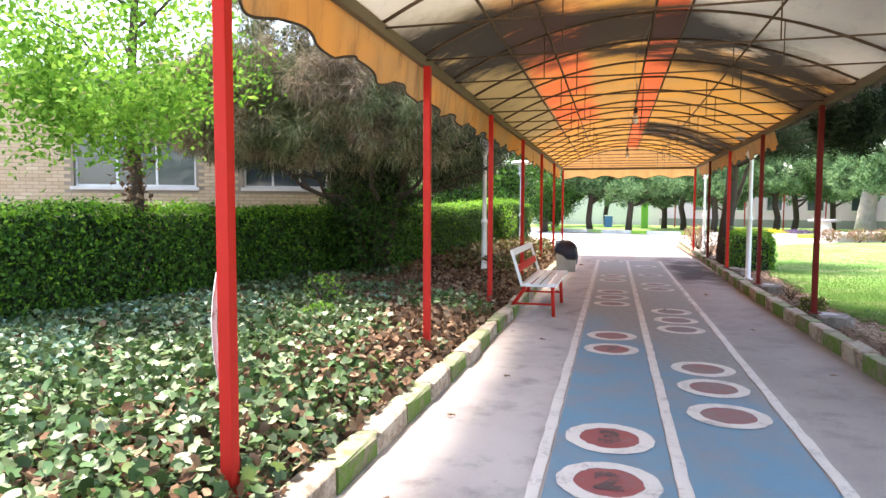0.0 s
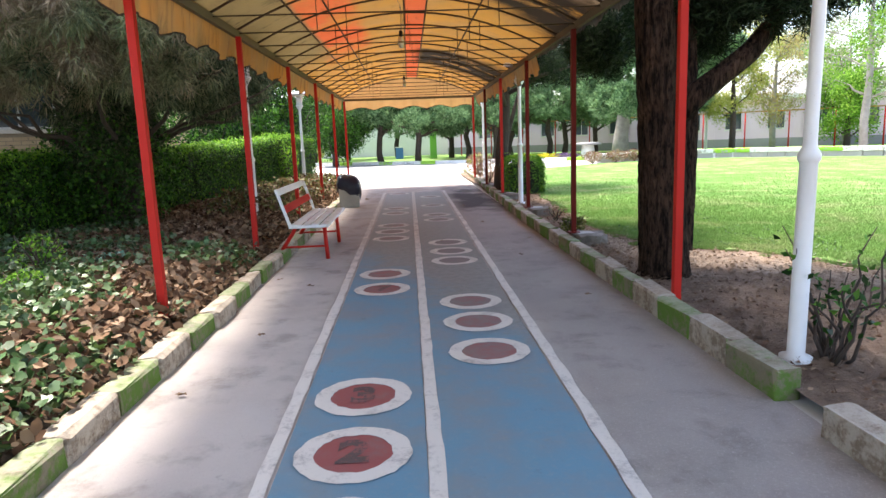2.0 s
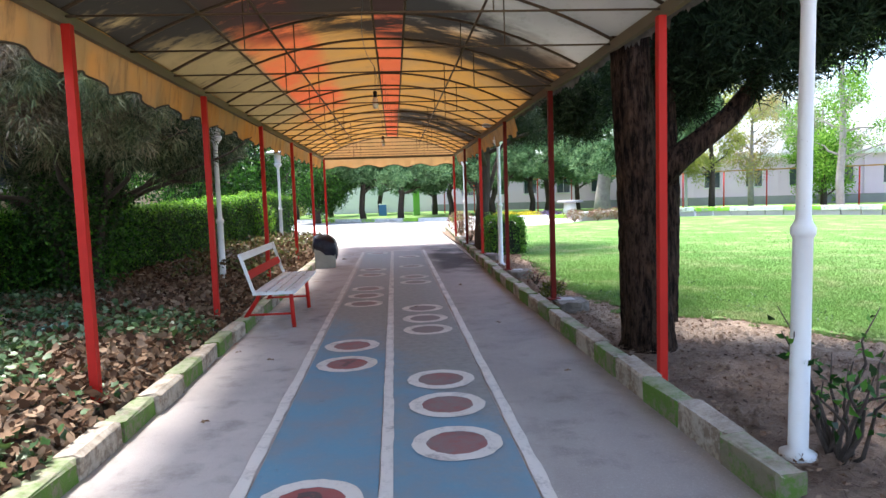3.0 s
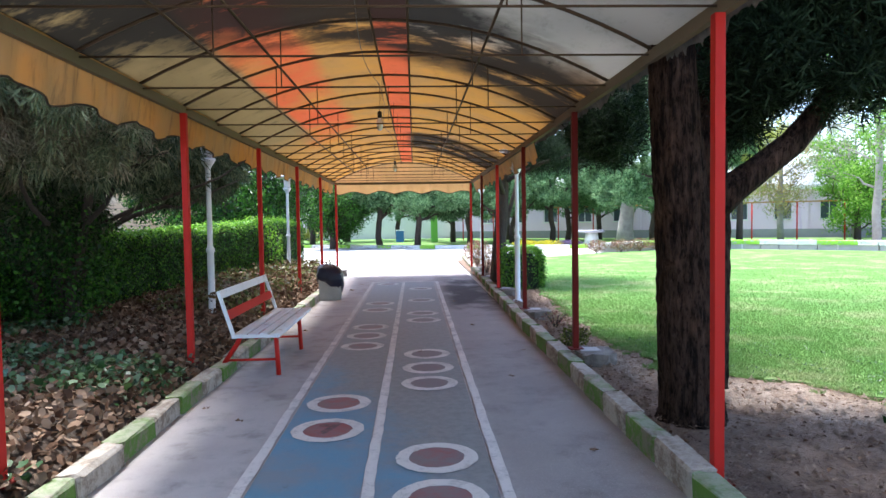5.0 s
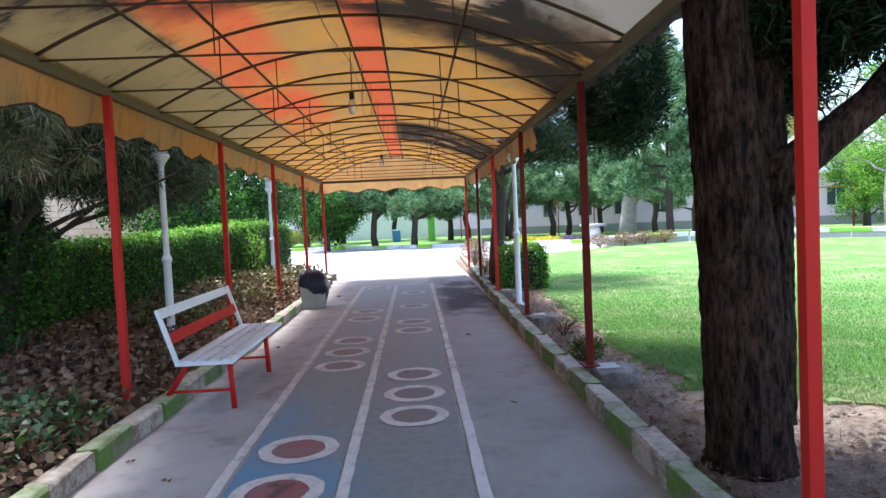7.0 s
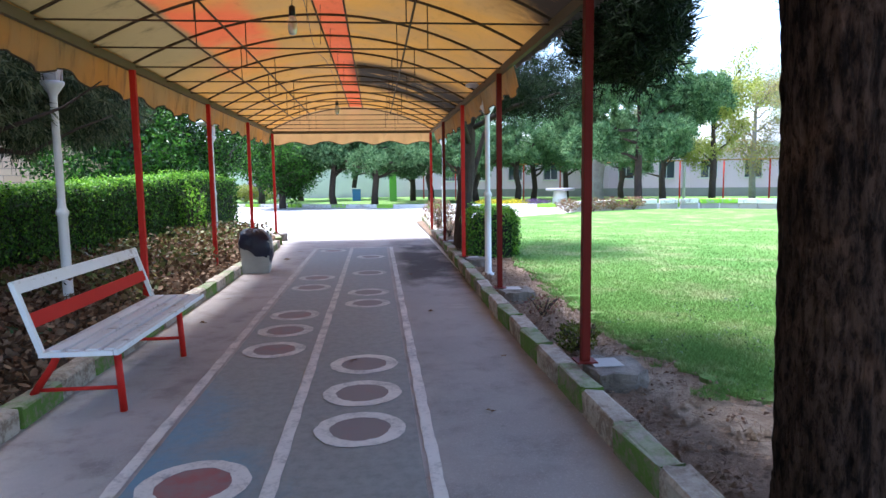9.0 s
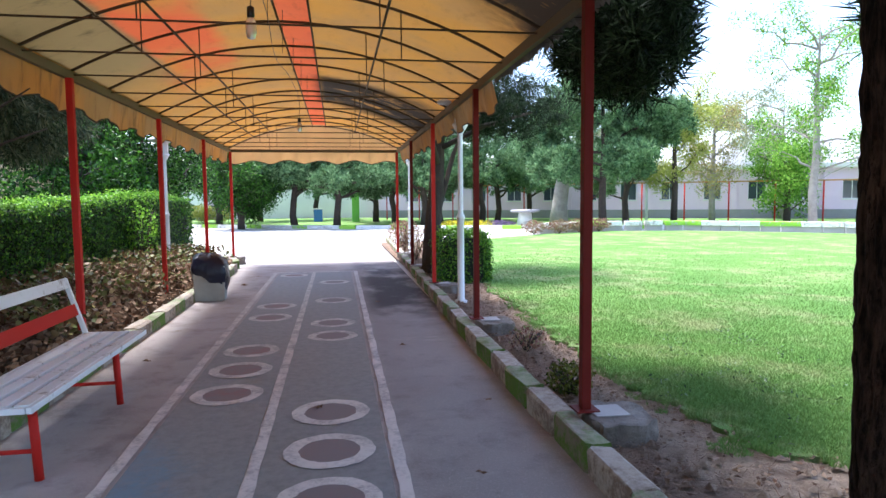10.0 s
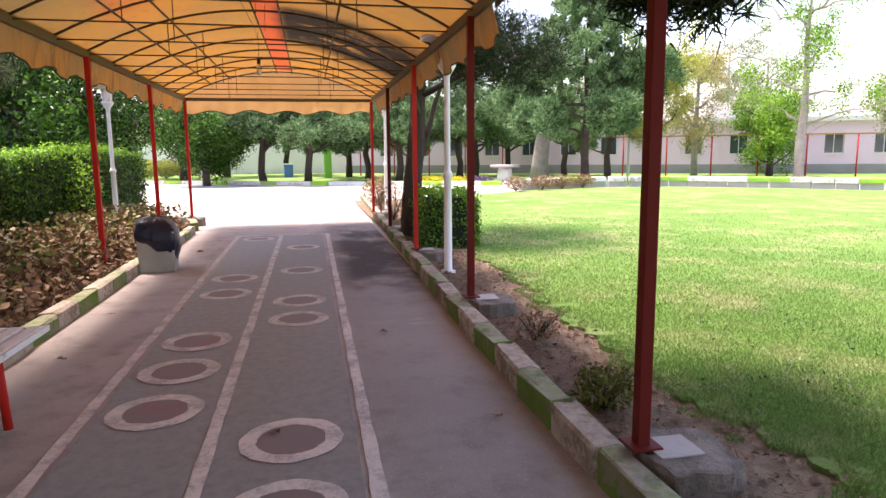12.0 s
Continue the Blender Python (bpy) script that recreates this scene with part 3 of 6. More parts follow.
sheet("ground", [(-900, -900), (900, -900), (900, 900), (-900, 900)], -0.004, M["road"], "pale sunlit concrete roadway and yard", "ground")
sheet("pavement", [(-1.36, -8), (2.36, -8), (2.36, 22.6), (-1.36, 22.6)], 0.0, M["path"], "worn grey concrete walkway under the canopy", "pavement")
EDGE = [(3.9, 27.0), (3.75, 22.0), (3.6, 18.5), (3.45, 15.3), (3.3, 12.5), (3.15, 10.4), (3.25, 9.3), (3.4, 8.4), (4.3, 7.75), (5.0, 6.5), (6.6, 4.2), (9.5, 2.0)]


def earth_height(x, y):
    return 0.062 + 0.016 * noise.noise(Vector((x * 1.6, y * 1.6, 4))) + 0.012 * noise.noise(Vector((x * 6, y * 6, 8))) + 0.006 * noise.noise(Vector((x * 17, y * 17, 1)))


gx = [2.40 + 4.6 * i / 92 for i in range(93)] + [7.6, 9, 12, 16]
gy = [-8, -6, -4, -2] + [-1 + 29 * j / 480 for j in range(481)]
vs = [(x, y, earth_height(x, y) if x < 7.01 else 0.06) for y in gy for x in gx]
nx = len(gx)
fs = [(j * nx + i, j * nx + i + 1, (j + 1) * nx + i + 1, (j + 1) * nx + i) for j in range(len(gy) - 1) for i in range(nx - 1) if gx[i] < 5 or gy[j] < 14]
earth = new("ground_earth", mesh_data("ground_earth", vs, fs, M["dirt"], True))
tagged(earth, "bare brown earth strip with pale trodden crumbs beside the kerb", "ground", kind="structure")
RAGGED = []
for (xa, ya), (xb, yb) in zip(EDGE[:-1], EDGE[1:]):
    for k in range(24):
        x, y = xa + (xb - xa) * k / 24, ya + (yb - ya) * k / 24
        RAGGED.append((x + 0.16 * noise.noise(Vector((x * 2.2, y * 2.2, 2))) + 0.13 * noise.noise(Vector((x * 8, y * 8, 4))), y + 0.08 * noise.noise(Vector((x * 8, y * 8, 9)))))
LAWN = RAGGED + [(18, -4), (34, 2), (34, 14), (26, 21.5), (21.9, 26.4), (19.9, 28.8), (16.4, 31.8), (13.0, 32.6), (9.5, 31.2), (7.4, 29.6), (5.2, 28.2)]
sheet("ground_lawn", LAWN, 0.095, M["turf"], "patchy green lawn in daylight", "lawn", 0.1)
sheet("ground_far_lawn", [(-60, 60), (-40, 52), (-14, 47.5), (-6, 45.5), (2.0, 41.0), (9.5, 38.2), (14.5, 36.5), (40, 30), (70, 30), (70, 90), (-60, 90)], 0.08, M["turf"], "lawn under the trees beyond the road", "lawn", 0.09)


def bed_height(x, y):
    t = min(max((-1.44 - x) / 0.45, 0), 1)
    bump = 0.05 * noise.noise(Vector((x * 0.9, y * 0.9, 3))) + 0.02 * noise.noise(Vector((x * 3.1, y * 3.1, 7)))
    fall = min(max((24.5 - y) / 4.0, 0.25), 1)
    return (0.10 + 0.18 * t * t * (3 - 2 * t)) * fall + bump * t


def bed_edge(y):
    return -1.44 - (0.27 * (y - 20.6) ** 1.7 if y > 20.6 else 0)


vs, fs = [], []
nx, ny = 44, 140
for j in range(ny + 1):
    for i in range(nx + 1):
        y = -6 + 29.1 * j / ny
        x = bed_edge(y) - 12.0 * (i / nx) ** 1.6
        vs.append((x, y, bed_height(x, y)))
for j in range(ny):
    for i in range(nx):
        a = j * (nx + 1) + i
        fs.append((a + 1, a, a + nx + 1, a + nx + 2))
bed = new("ground_bed", mesh_data("ground_bed", vs, fs, M["litter_soil"], True))
tagged(bed, "raised planting bed of dark leaf mould", "planting bed", kind="structure")


# ---- canopy over the walkway ----
AX0, AX1, EAVE, CROWN = -1.70, 2.52, 2.90, 3.46
MID, HALF = (AX0 + AX1) / 2, (AX1 - AX0) / 2
Y0, Y1 = -0.9, 22.05
RIBS = [-0.82 + 1.09 * k for k in range(21)] + [21.98]


def arch(x):
    return EAVE + (CROWN - EAVE) * (1 - ((x - MID) / HALF) ** 2)


canopy = thing("canopy", None, "arched walkway canopy of stained orange and cream cloth on steel", "canopy")
vs, fs = [], []
nx, ny = 30, 210
for j in range(ny + 1):
    y = Y0 + (Y1 - Y0) * j / ny
    for i in range(nx + 1):
        x = AX0 - 0.045 + (AX1 - AX0 + 0.09) * i / nx
        sag = 0.035 * math.sin(math.pi * (((y + 0.82) / 1.09) % 1.0)) * (1 - abs((x - MID) / HALF) ** 4)
        vs.append((x, y, arch(x) + 0.045 - sag + 0.008 * noise.noise(Vector((x * 2, y * 2, 0)))))
for j in range(ny):
    for i in range(nx):
        a = j * (nx + 1) + i
        fs.append((a, a + 1, a + nx + 2, a + nx + 1))
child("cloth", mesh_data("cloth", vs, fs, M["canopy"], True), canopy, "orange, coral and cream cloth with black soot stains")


def valance(p, q, out, depth, pitch, phase, flare, seed, material):
    """A hanging scalloped strip from p to q with soft folds."""
    p, q, out = Vector(p), Vector(q), Vector(out)
    n = int((q - p).length / 0.05)
    vs, fs = [], []
    rows = 6
    for i in range(n + 1):
        base = p.lerp(q, i / n)
        s_at = (q - p).length * i / n + phase
        cut = depth - 0.09 * abs(math.cos(math.pi * s_at / pitch)) ** 1.5
        cut += 0.03 * noise.noise(Vector((s_at * 0.8, seed, 0)))
        for k in range(rows + 1):
            f = k / rows
            fold = 0.035 * f * noise.noise(Vector((s_at * 4.5, seed, f))) + 0.02 * f * math.sin(s_at * 17 + seed)
            vs.append(base + out * (flare * f + fold) + Vector((0, 0, -cut * f)))
    for i in range(n):
        for k in range(rows):
            a = i * (rows + 1) + k
            fs.append((a, a + 1, a + rows + 2, a + rows + 1))
    w = rows + 1
    edge = [vs[i * w + rows] + Vector((0, 0, 0.006)) for i in range(n + 1)]
    hem = mesh_data("hem", *tube_geo(edge, [0.009] * len(edge), 5), M["hem"], True)
    return mesh_data("valance", vs, fs, material, True), hem


def hang(p, q, out, depth, pitch, phase, flare, seed, label, material):
    cloth, hem = valance(p, q, out, depth, pitch, phase, flare, seed, material)
    child("hem", hem, child("valance", cloth, canopy, label), "dark dirty hem")


hang((AX0 - 0.03, Y0, 2.96), (AX0 - 0.03, Y1, 2.96), (-1, 0, 0), 0.48, 0.92, 0.25, 0.06, 1, "scalloped orange cloth valance with dark streaks", M["valance"])
hang((AX1 + 0.03, 11.9, 2.96), (AX1 + 0.03, Y1, 2.96), (1, 0, 0), 0.46, 0.92, 0.1, 0.10, 2, "scalloped orange cloth valance", M["valance"])


def rags(y0, y1, seed):
    """Torn remains of the valance on the pine's side."""
    rng = np.random.default_rng(seed)
    vs, fs = [], []
    n = int((y1 - y0) / 0.035)
    for i in range(n + 1):
        y = y0 + (y1 - y0) * i / n
        d = 0.07 + 0.07 * (noise.noise(Vector((y * 2.2, seed, 0))) + 0.5) + 0.05 * rng.random() ** 3
        for k in range(4):
            f = k / 3
            vs.append((AX1 + 0.03 + 0.06 * f + 0.05 * f * noise.noise(Vector((y * 5, 3, f))), y, 2.96 - (d + 0.06) * f))
    for i in range(n):
        for k in range(3):
            q = i * 4 + k
            fs.append((q, q + 1, q + 5, q + 4))
    return mesh_data("torn_valance", vs, fs, M["rag"], True)


child("torn_valance", rags(Y0, 11.9, 5), canopy, "torn dirty grey remains of the valance")
hang((AX0, Y1 + 0.05, 2.86), (AX1, Y1 + 0.05, 2.86), (0, 1, 0), 0.36, 0.85, 0.3, 0.03, 3, "scalloped pale orange end valance", M["end_cloth_lit"])
vs, fs = [], []
for i in range(25):
    x = AX0 + (AX1 - AX0) * i / 24
    vs += [(x, Y1 + 0.03, 2.84), (x, Y1 + 0.03, arch(x) + 0.05)]
fs = [(2 * i, 2 * i + 2, 2 * i + 3, 2 * i + 1) for i in range(24)]
child("end_panel", mesh_data("end_panel", vs, fs, M["end_cloth_lit"]), canopy)

rib_line = [(AX0 + (AX1 - AX0) * i / 20, 0, arch(AX0 + (AX1 - AX0) * i / 20)) for i in range(21)]
rib_me = tubes("rib", [(rib_line, [0.014] * 21)], M["rib_steel"], 6)
tie_me = tubes("tie_rod", [([(AX0, 0, 2.86), (AX1, 0, 2.86)], [0.008, 0.008])], M["rib_steel"], 6)
hangers = {}
for hx in (-0.72, -0.45, 1.27, 1.54):
    hangers[hx] = tubes("hanger", [([(hx, 0, 2.86), (hx, 0, arch(hx))], [0.006, 0.006])], M["rib_steel"], 5)
for k, y in enumerate(RIBS):
    m = Matrix.Translation((0, y, 0))
    child("rib", rib_me, canopy, m=m)
    child("tie_rod", tie_me, canopy, m=m)
    for hx in ((-0.72, 1.54) if k % 2 else (-0.45, 1.27)):
        child("hanger", hangers[hx], canopy, m=m)
for px in (-1.08, -0.68, 0.36, 0.69, 1.42):
    child("purlin", tubes("purlin", [([(px, Y0, arch(px) - 0.015), (px, Y1, arch(px) - 0.015)], [0.013, 0.013])], M["rib_steel"], 6), canopy)
for ex in (AX0, AX1):
    part("eave_beam", box((ex - 0.025, Y0, 2.80), (ex + 0.025, Y1, 2.89), 0.006), M["grey_steel"], canopy)
part("end_beam", box((AX0 + 0.03, Y1 - 0.04, 2.80), (AX1 - 0.03, Y1, 2.87), 0.006), M["grey_steel"], canopy)


def post(x, y, z, material, label):
    t = thing("canopy_post", Matrix.Translation((x, y, z)), label, "post", "canopy posts")
    h = 2.80 - z
    part("shaft", box((-0.031, -0.031, 0.0), (0.031, 0.031, h), 0.006), material, t)
    part("base_plate", box((-0.075, -0.075, 0.0), (0.075, 0.075, 0.012), 0.003), M["dim_red_paint"], t)
    return t


LEFT_POSTS = [-0.75, 2.5, 5.7, 8.86, 12.1, 15.35, 18.6, 21.85]
RIGHT_POSTS = [-0.75, 2.4, 5.67, 9.0, 12.28, 15.55, 18.65, 21.9]
BLOCKS = RIGHT_POSTS[3:]
for y in LEFT_POSTS:
    left_post = post(-1.66, y, bed_height(-1.66, y) - 0.01 if y < 21 else 0.2, M["red_paint"], "red painted square steel post standing in the leafy bed")
    if 2 < y < 3:
        vs = [(-0.045 - 0.03 * math.sin(math.pi * k / 10) + dx, 0.01 + dy, 0.55 + 0.05 * k) for k in range(11) for dx, dy in ((0, -0.02), (-0.018, 0.0), (0, 0.02))]
        fs = [(3 * k + j, 3 * k + j + 1, 3 * k + j + 4, 3 * k + j + 3) for k in range(10) for j in range(2)]
        child("peeling_tape", mesh_data("peeling_tape", vs, fs, M["bench_white"], True), left_post, "pale peeling tape strip")
for y in RIGHT_POSTS:
    dark = y in BLOCKS
    z = 0.205 if dark else 0.07
    # three right posts get the red with shade in its colour
    post(2.48, y, z, M["dim_red_paint"] if y in (9.0, 12.28, 18.65) else M["red_paint"], "red steel post on a concrete footing" if dark else "red painted square steel post beside the kerb")


def footing(x, y, z, sx, sy, h, seed):
    rng = np.random.default_rng(seed)
    bm = box((-sx / 2, -sy / 2, 0), (sx / 2, sy / 2, h), 0.03)
    bmesh.ops.subdivide_edges(bm, edges=[e for e in bm.edges if e.calc_length() > 0.1], cuts=6, use_grid_fill=True)
    for v in bm.verts:
        q = v.co * 9 + Vector((seed, seed * 3, 0))
        lump = Vector((noise.noise(q), noise.noise(q + Vector((7, 0, 0))), noise.noise(q + Vector((0, 7, 0))) - 0.2))
        out = max(0, math.hypot(v.co.x / sx, v.co.y / sy) - 0.5)
        v.co += lump * 0.032 - Vector((v.co.x, v.co.y, 0)) * out * 0.9
        if v.co.z > h * 0.5:
            v.co.z = min(v.co.z, h)
    t = thing("concrete_footing", Matrix.Translation((x, y, z)), "rough weathered concrete block under a canopy post", "concrete block", "post footings")
    part("block", bm, M["concrete"], t)
    return t


for k, y in enumerate(BLOCKS):
    t = footing(2.675, y - 0.06, -0.03, 0.42, 0.5, 0.23, k)
    part("steel_plate", box((-0.17, -0.09, 0.231), (0.05, 0.12, 0.238), 0.002), M["cut_stone"], t, "pale square plate")
footing(-1.62, 21.85, 0, 0.5, 0.45, 0.2, 30)


# ---- hanging lamps under the canopy ----
def bulb(x, y, top, drop):
    t = thing("hanging_bulb", Matrix.Translation((x, y, top)), "bare lamp bulb hanging on black flex from the canopy", "lamp bulb", "hanging bulbs")
    child("flex", tubes("flex", [([(0, 0, 0), (0.01, 0, -drop * 0.5), (0, 0, -drop)], [0.004] * 3)], M["wire"], 5), t)
    v, f = lathe([(0.015, -drop), (0.028, -drop - 0.01), (0.03, -drop - 0.08), (0.018, -drop - 0.085)], 10)
    child("socket", mesh_data("socket", v, f, M["black"], True), t)
    v, f = lathe([(0.018, -drop - 0.086), (0.034, -drop - 0.1), (0.042, -drop - 0.14), (0.042, -drop - 0.2), (0.03, -drop - 0.24), (0.008, -drop - 0.25)], 12)
    child("glass_bulb", mesh_data("glass_bulb", v, f, M["bulb"], True), t)


bulb(0.3, 10.35, 3.42, 0.36)
bulb(0.3, 16.9, 3.42, 0.38)
wire = thing("lamp_cable", None, "black cable slung along the canopy crown", "cable")
line = [(0.28 + 0.05 * math.sin(y * 1.3), y, 3.36 - 0.06 * math.sin(math.pi * ((y + 0.82) / 2.18 % 1))) for y in np.linspace(1.0, 17, 60)]
child("strand", tubes("strand", [(line, [0.004] * 60)], M["wire"], 5), wire)
for k in range(6):
    y = 9.5 + k * 1.1
    child("strand", tubes("strand", [([(0.38 + 0.03 * k, y, 3.42), (0.37 + 0.03 * k, y, 2.95 + 0.03 * k)], [0.003, 0.003])], M["wire"], 5), wire)


# ---- painted game on the walkway ----
def quad(name, x0, y0, x1, y1, z, material, parent, n=1, label="", skew=0.0):
    vs, fs = [], []
    rng = random.Random(name + str(x0) + str(y0))
    for i in range(n + 1):
        y = y0 + (y1 - y0) * i / n
        j = 0.006 if n > 4 else 0
        vs += [(x0 + rng.uniform(-j, j) + skew * i / n, y, z), (x1 + rng.uniform(-j, j) + skew * i / n, y, z)]
    fs = [(2 * i, 2 * i + 1, 2 * i + 3, 2 * i + 2) for i in range(n)]
    return child(name, mesh_data(name, vs, fs, material), parent, label)


game = thing("floor_game", None, "faded blue two-lane jumping game painted on the walkway with numbered rings", "floor painting", kind="")
quad("lane", -0.33, 2.5, 0.365, 19.4, 0.004, M["lane_blue"], game, 1, "faded blue painted lane")
quad("lane", 0.445, 2.5, 1.2, 19.4, 0.004, M["lane_blue"], game, 1, "faded blue painted lane")
quad("line", -0.415, 2.43, -0.34, 19.5, 0.007, M["ring_white"], game, 120, skew=-0.04)
quad("line", 0.37, 2.43, 0.445, 19.5, 0.007, M["ring_white"], game, 120)
quad("line", 1.205, 2.43, 1.28, 19.5, 0.007, M["ring_white"], game, 120, skew=0.06)
quad("line", -0.42, 2.42, 1.29, 2.51, 0.0085, M["line_white"], game, 1)
quad("line", -0.42, 19.4, 1.3, 19.49, 0.0085, M["ring_white"], game, 1)


def ring(x, y, mark="", turn=0):
    r0, r1, seg = 0.19, 0.285, 40
    rng = random.Random(int(y * 100))
    vs, fs = [], []
    for k in range(seg):
        a = 2 * math.pi * k / seg
        c, d = math.cos(a), math.sin(a)
        w0, w1 = r0 + rng.uniform(-0.006, 0.006), r1 + rng.uniform(-0.006, 0.006)
        vs += [(x + w0 * c, y + w0 * d, 0.010), (x + w1 * c, y + w1 * d, 0.010)]
    for k in range(seg):
        a, b = 2 * k, 2 * ((k + 1) % seg)
        fs.append((a, a + 1, b + 1, b))
    child("ring", mesh_data("ring", vs, fs, M["ring_white"]), game)
    child("disc", mesh_data("disc", [(vs[2 * k][0], vs[2 * k][1], 0.0085) for k in range(seg)], [tuple(range(seg))], M["disc_red"]), game, "faded red disc")
    if mark:
        cu = bpy.data.curves.new("numeral", "FONT")
        cu.body, cu.size, cu.align_x, cu.align_y = mark, 0.3, "CENTER", "CENTER"
        cu.offset = 0.016
        ob = new("numeral", cu)
        me = bpy.data.meshes.new_from_object(ob)
        bpy.data.objects.remove(ob)
        me.materials.clear()
        me.materials.append(M["numeral"])
        child("numeral", me, game, "worn black numeral", pose(x, y, 0.0125, 0, 0, turn))


for y, mark, turn in ((2.87, "1", 0), (3.55, "2", 0), (4.26, "3", 0), (7.04, "7", 0), (7.79, "", 0), (10.46, "", 0), (11.23, "", 0), (12.01, "", 0), (13.95, "", 0), (14.9, "", 0), (18.9, "", 0)):
    ring(0.01, y, mark, turn)
for y in (4.96, 5.71, 6.38, 8.43, 9.12, 9.87, 12.6, 13.4, 15.3, 17.6):
    ring(0.845, y)


# ---- kerbs ----
kerb_left = thing("kerb_left", None, "kerb of green and white painted concrete stones with worn paint", "kerb", kind="structure")
kerb_right = thing("kerb_right", None, "kerb of green and white painted concrete stones with worn paint", "kerb", kind="structure")


def kerb_mesh(length, h, w, material, seed):
    rng = np.random.default_rng(seed)
    bm = box((0, 0, -0.05), (w, length, h), 0.026)
    for v in bm.verts:
        v.co += Vector(rng.normal(size=3) * 0.006)
    me = bpy.data.meshes.new("kerb_stone")
    bm.to_mesh(me)
    bm.free()
    me.materials.append(material)
    return me


KG = [kerb_mesh(0.57, 0.18, 0.15, M["kerb_green"], k) for k in range(3)]
KW = [kerb_mesh(0.57, 0.18, 0.15, M["kerb_white"], 10 + k) for k in range(3)]
rng = random.Random(4)
for k in range(44):
    y = 6.17 + 0.585 * (k - 4) + (0.05 if k == 0 else 0)
    drift = 0.0 if y < 12 else 0.024 * (y - 12)
    child("kerb_stone", rng.choice(KG if k % 2 == 0 else KW), kerb_right, m=pose(2.29 + drift + rng.uniform(-0.008, 0.008), y, rng.uniform(-0.012, 0.008), rng.uniform(-0.4, 0.4), 0, rng.uniform(-0.6, 0.6) - (0.0 if y < 12 else 1.4)))
for k in range(17):
    child("kerb_stone", KW[k % 3] if k % 2 == 0 else KG[k % 3], kerb_right, m=pose(2.265 + rng.uniform(-0.008, 0.008), 3.475 - 0.585 * (k + 1), -0.015, 0, 0, rng.uniform(-0.6, 0.6)))
for k in range(44):
    y = 3.03 + 0.57 * (k - 14)
    if y < 20.6:
        child("kerb_stone", rng.choice(KG if k % 2 == 0 else KW), kerb_left, m=pose(-1.52 + min(max(y - 3, 0) * 0.02, 0.06) + rng.uniform(-0.012, 0.012), y, -0.025 + rng.uniform(-0.012, 0.01), rng.uniform(-0.5, 0.5), 0, rng.uniform(-0.9, 0.9)))
for k, (x, y, a) in enumerate(((-1.50, 20.62, 8), (-1.60, 21.18, 17), (-1.77, 21.72, 27), (-2.03, 22.2, 42), (-2.42, 22.62, 56), (-2.9, 22.95, 70), (-3.45, 23.15, 80), (-4.0, 23.25, 87))):
    child("kerb_stone", (KG if k % 2 == 0 else KW)[k % 3], kerb_left, m=pose(x, y, 0, 0, 0, a))


# ---- bench ----
bench = thing("bench", pose(-1.05, 9.91, 0, 0, 0, 0), "white slatted steel bench with red legs and a red back rail", "bench")
L = 2.14
for k in range(4):
    x = -0.09 + 0.115 * k
    part("seat_slat", box((x - 0.04, -L / 2 + 0.035, 0.45), (x + 0.04, L / 2 - 0.035, 0.474), 0.006), M["bench_white"], bench)
for y in (-L / 2, L / 2 - 0.035):
    part("seat_frame", box((-0.15, y, 0.432), (0.285, y + 0.035, 0.466), 0.005), M["bench_white"], bench)
part("seat_frame", box((0.29, -L / 2, 0.432), (0.32, L / 2, 0.47), 0.005), M["bench_white"], bench)
part("seat_frame", box((-0.18, -L / 2, 0.432), (-0.152, L / 2, 0.466), 0.005), M["bench_white"], bench)
for y in (-L / 2, L / 2 - 0.035):
    child("back_upright", tubes("back_upright", [([(-0.16, y + 0.018, 0.45), (-0.31, y + 0.018, 0.93)], [0.024, 0.024])], M["bench_white"], 4, smooth=False), bench)
lean = pose(-0.16, 0, 0.45, 0, -17.4, 0)
part("back_rail", box((-0.015, -L / 2, 0.42), (0.015, L / 2, 0.51), 0.005, lean), M["bench_white"], bench)
part("back_slat", box((-0.012, -L / 2 + 0.04, 0.18), (0.014, L / 2 - 0.04, 0.28), 0.005, lean), M["red_paint"], bench, "red back slat")
for y in (-0.91, 0.48):
    child("leg", tubes("leg", [([(0.27, y, 0.0), (0.25, y, 0.44)], [0.026, 0.026])], M["red_paint"], 8), bench, "red leg")
    child("leg", tubes("leg", [([(-0.31, y, 0.14), (-0.17, y, 0.34), (-0.12, y, 0.44)], [0.026] * 3)], M["red_paint"], 8), bench, "red leg")
    child("stretcher", tubes("stretcher", [([(0.265, y, 0.17), (-0.28, y, 0.17)], [0.014, 0.014])], M["red_paint"], 8), bench, "red rail")


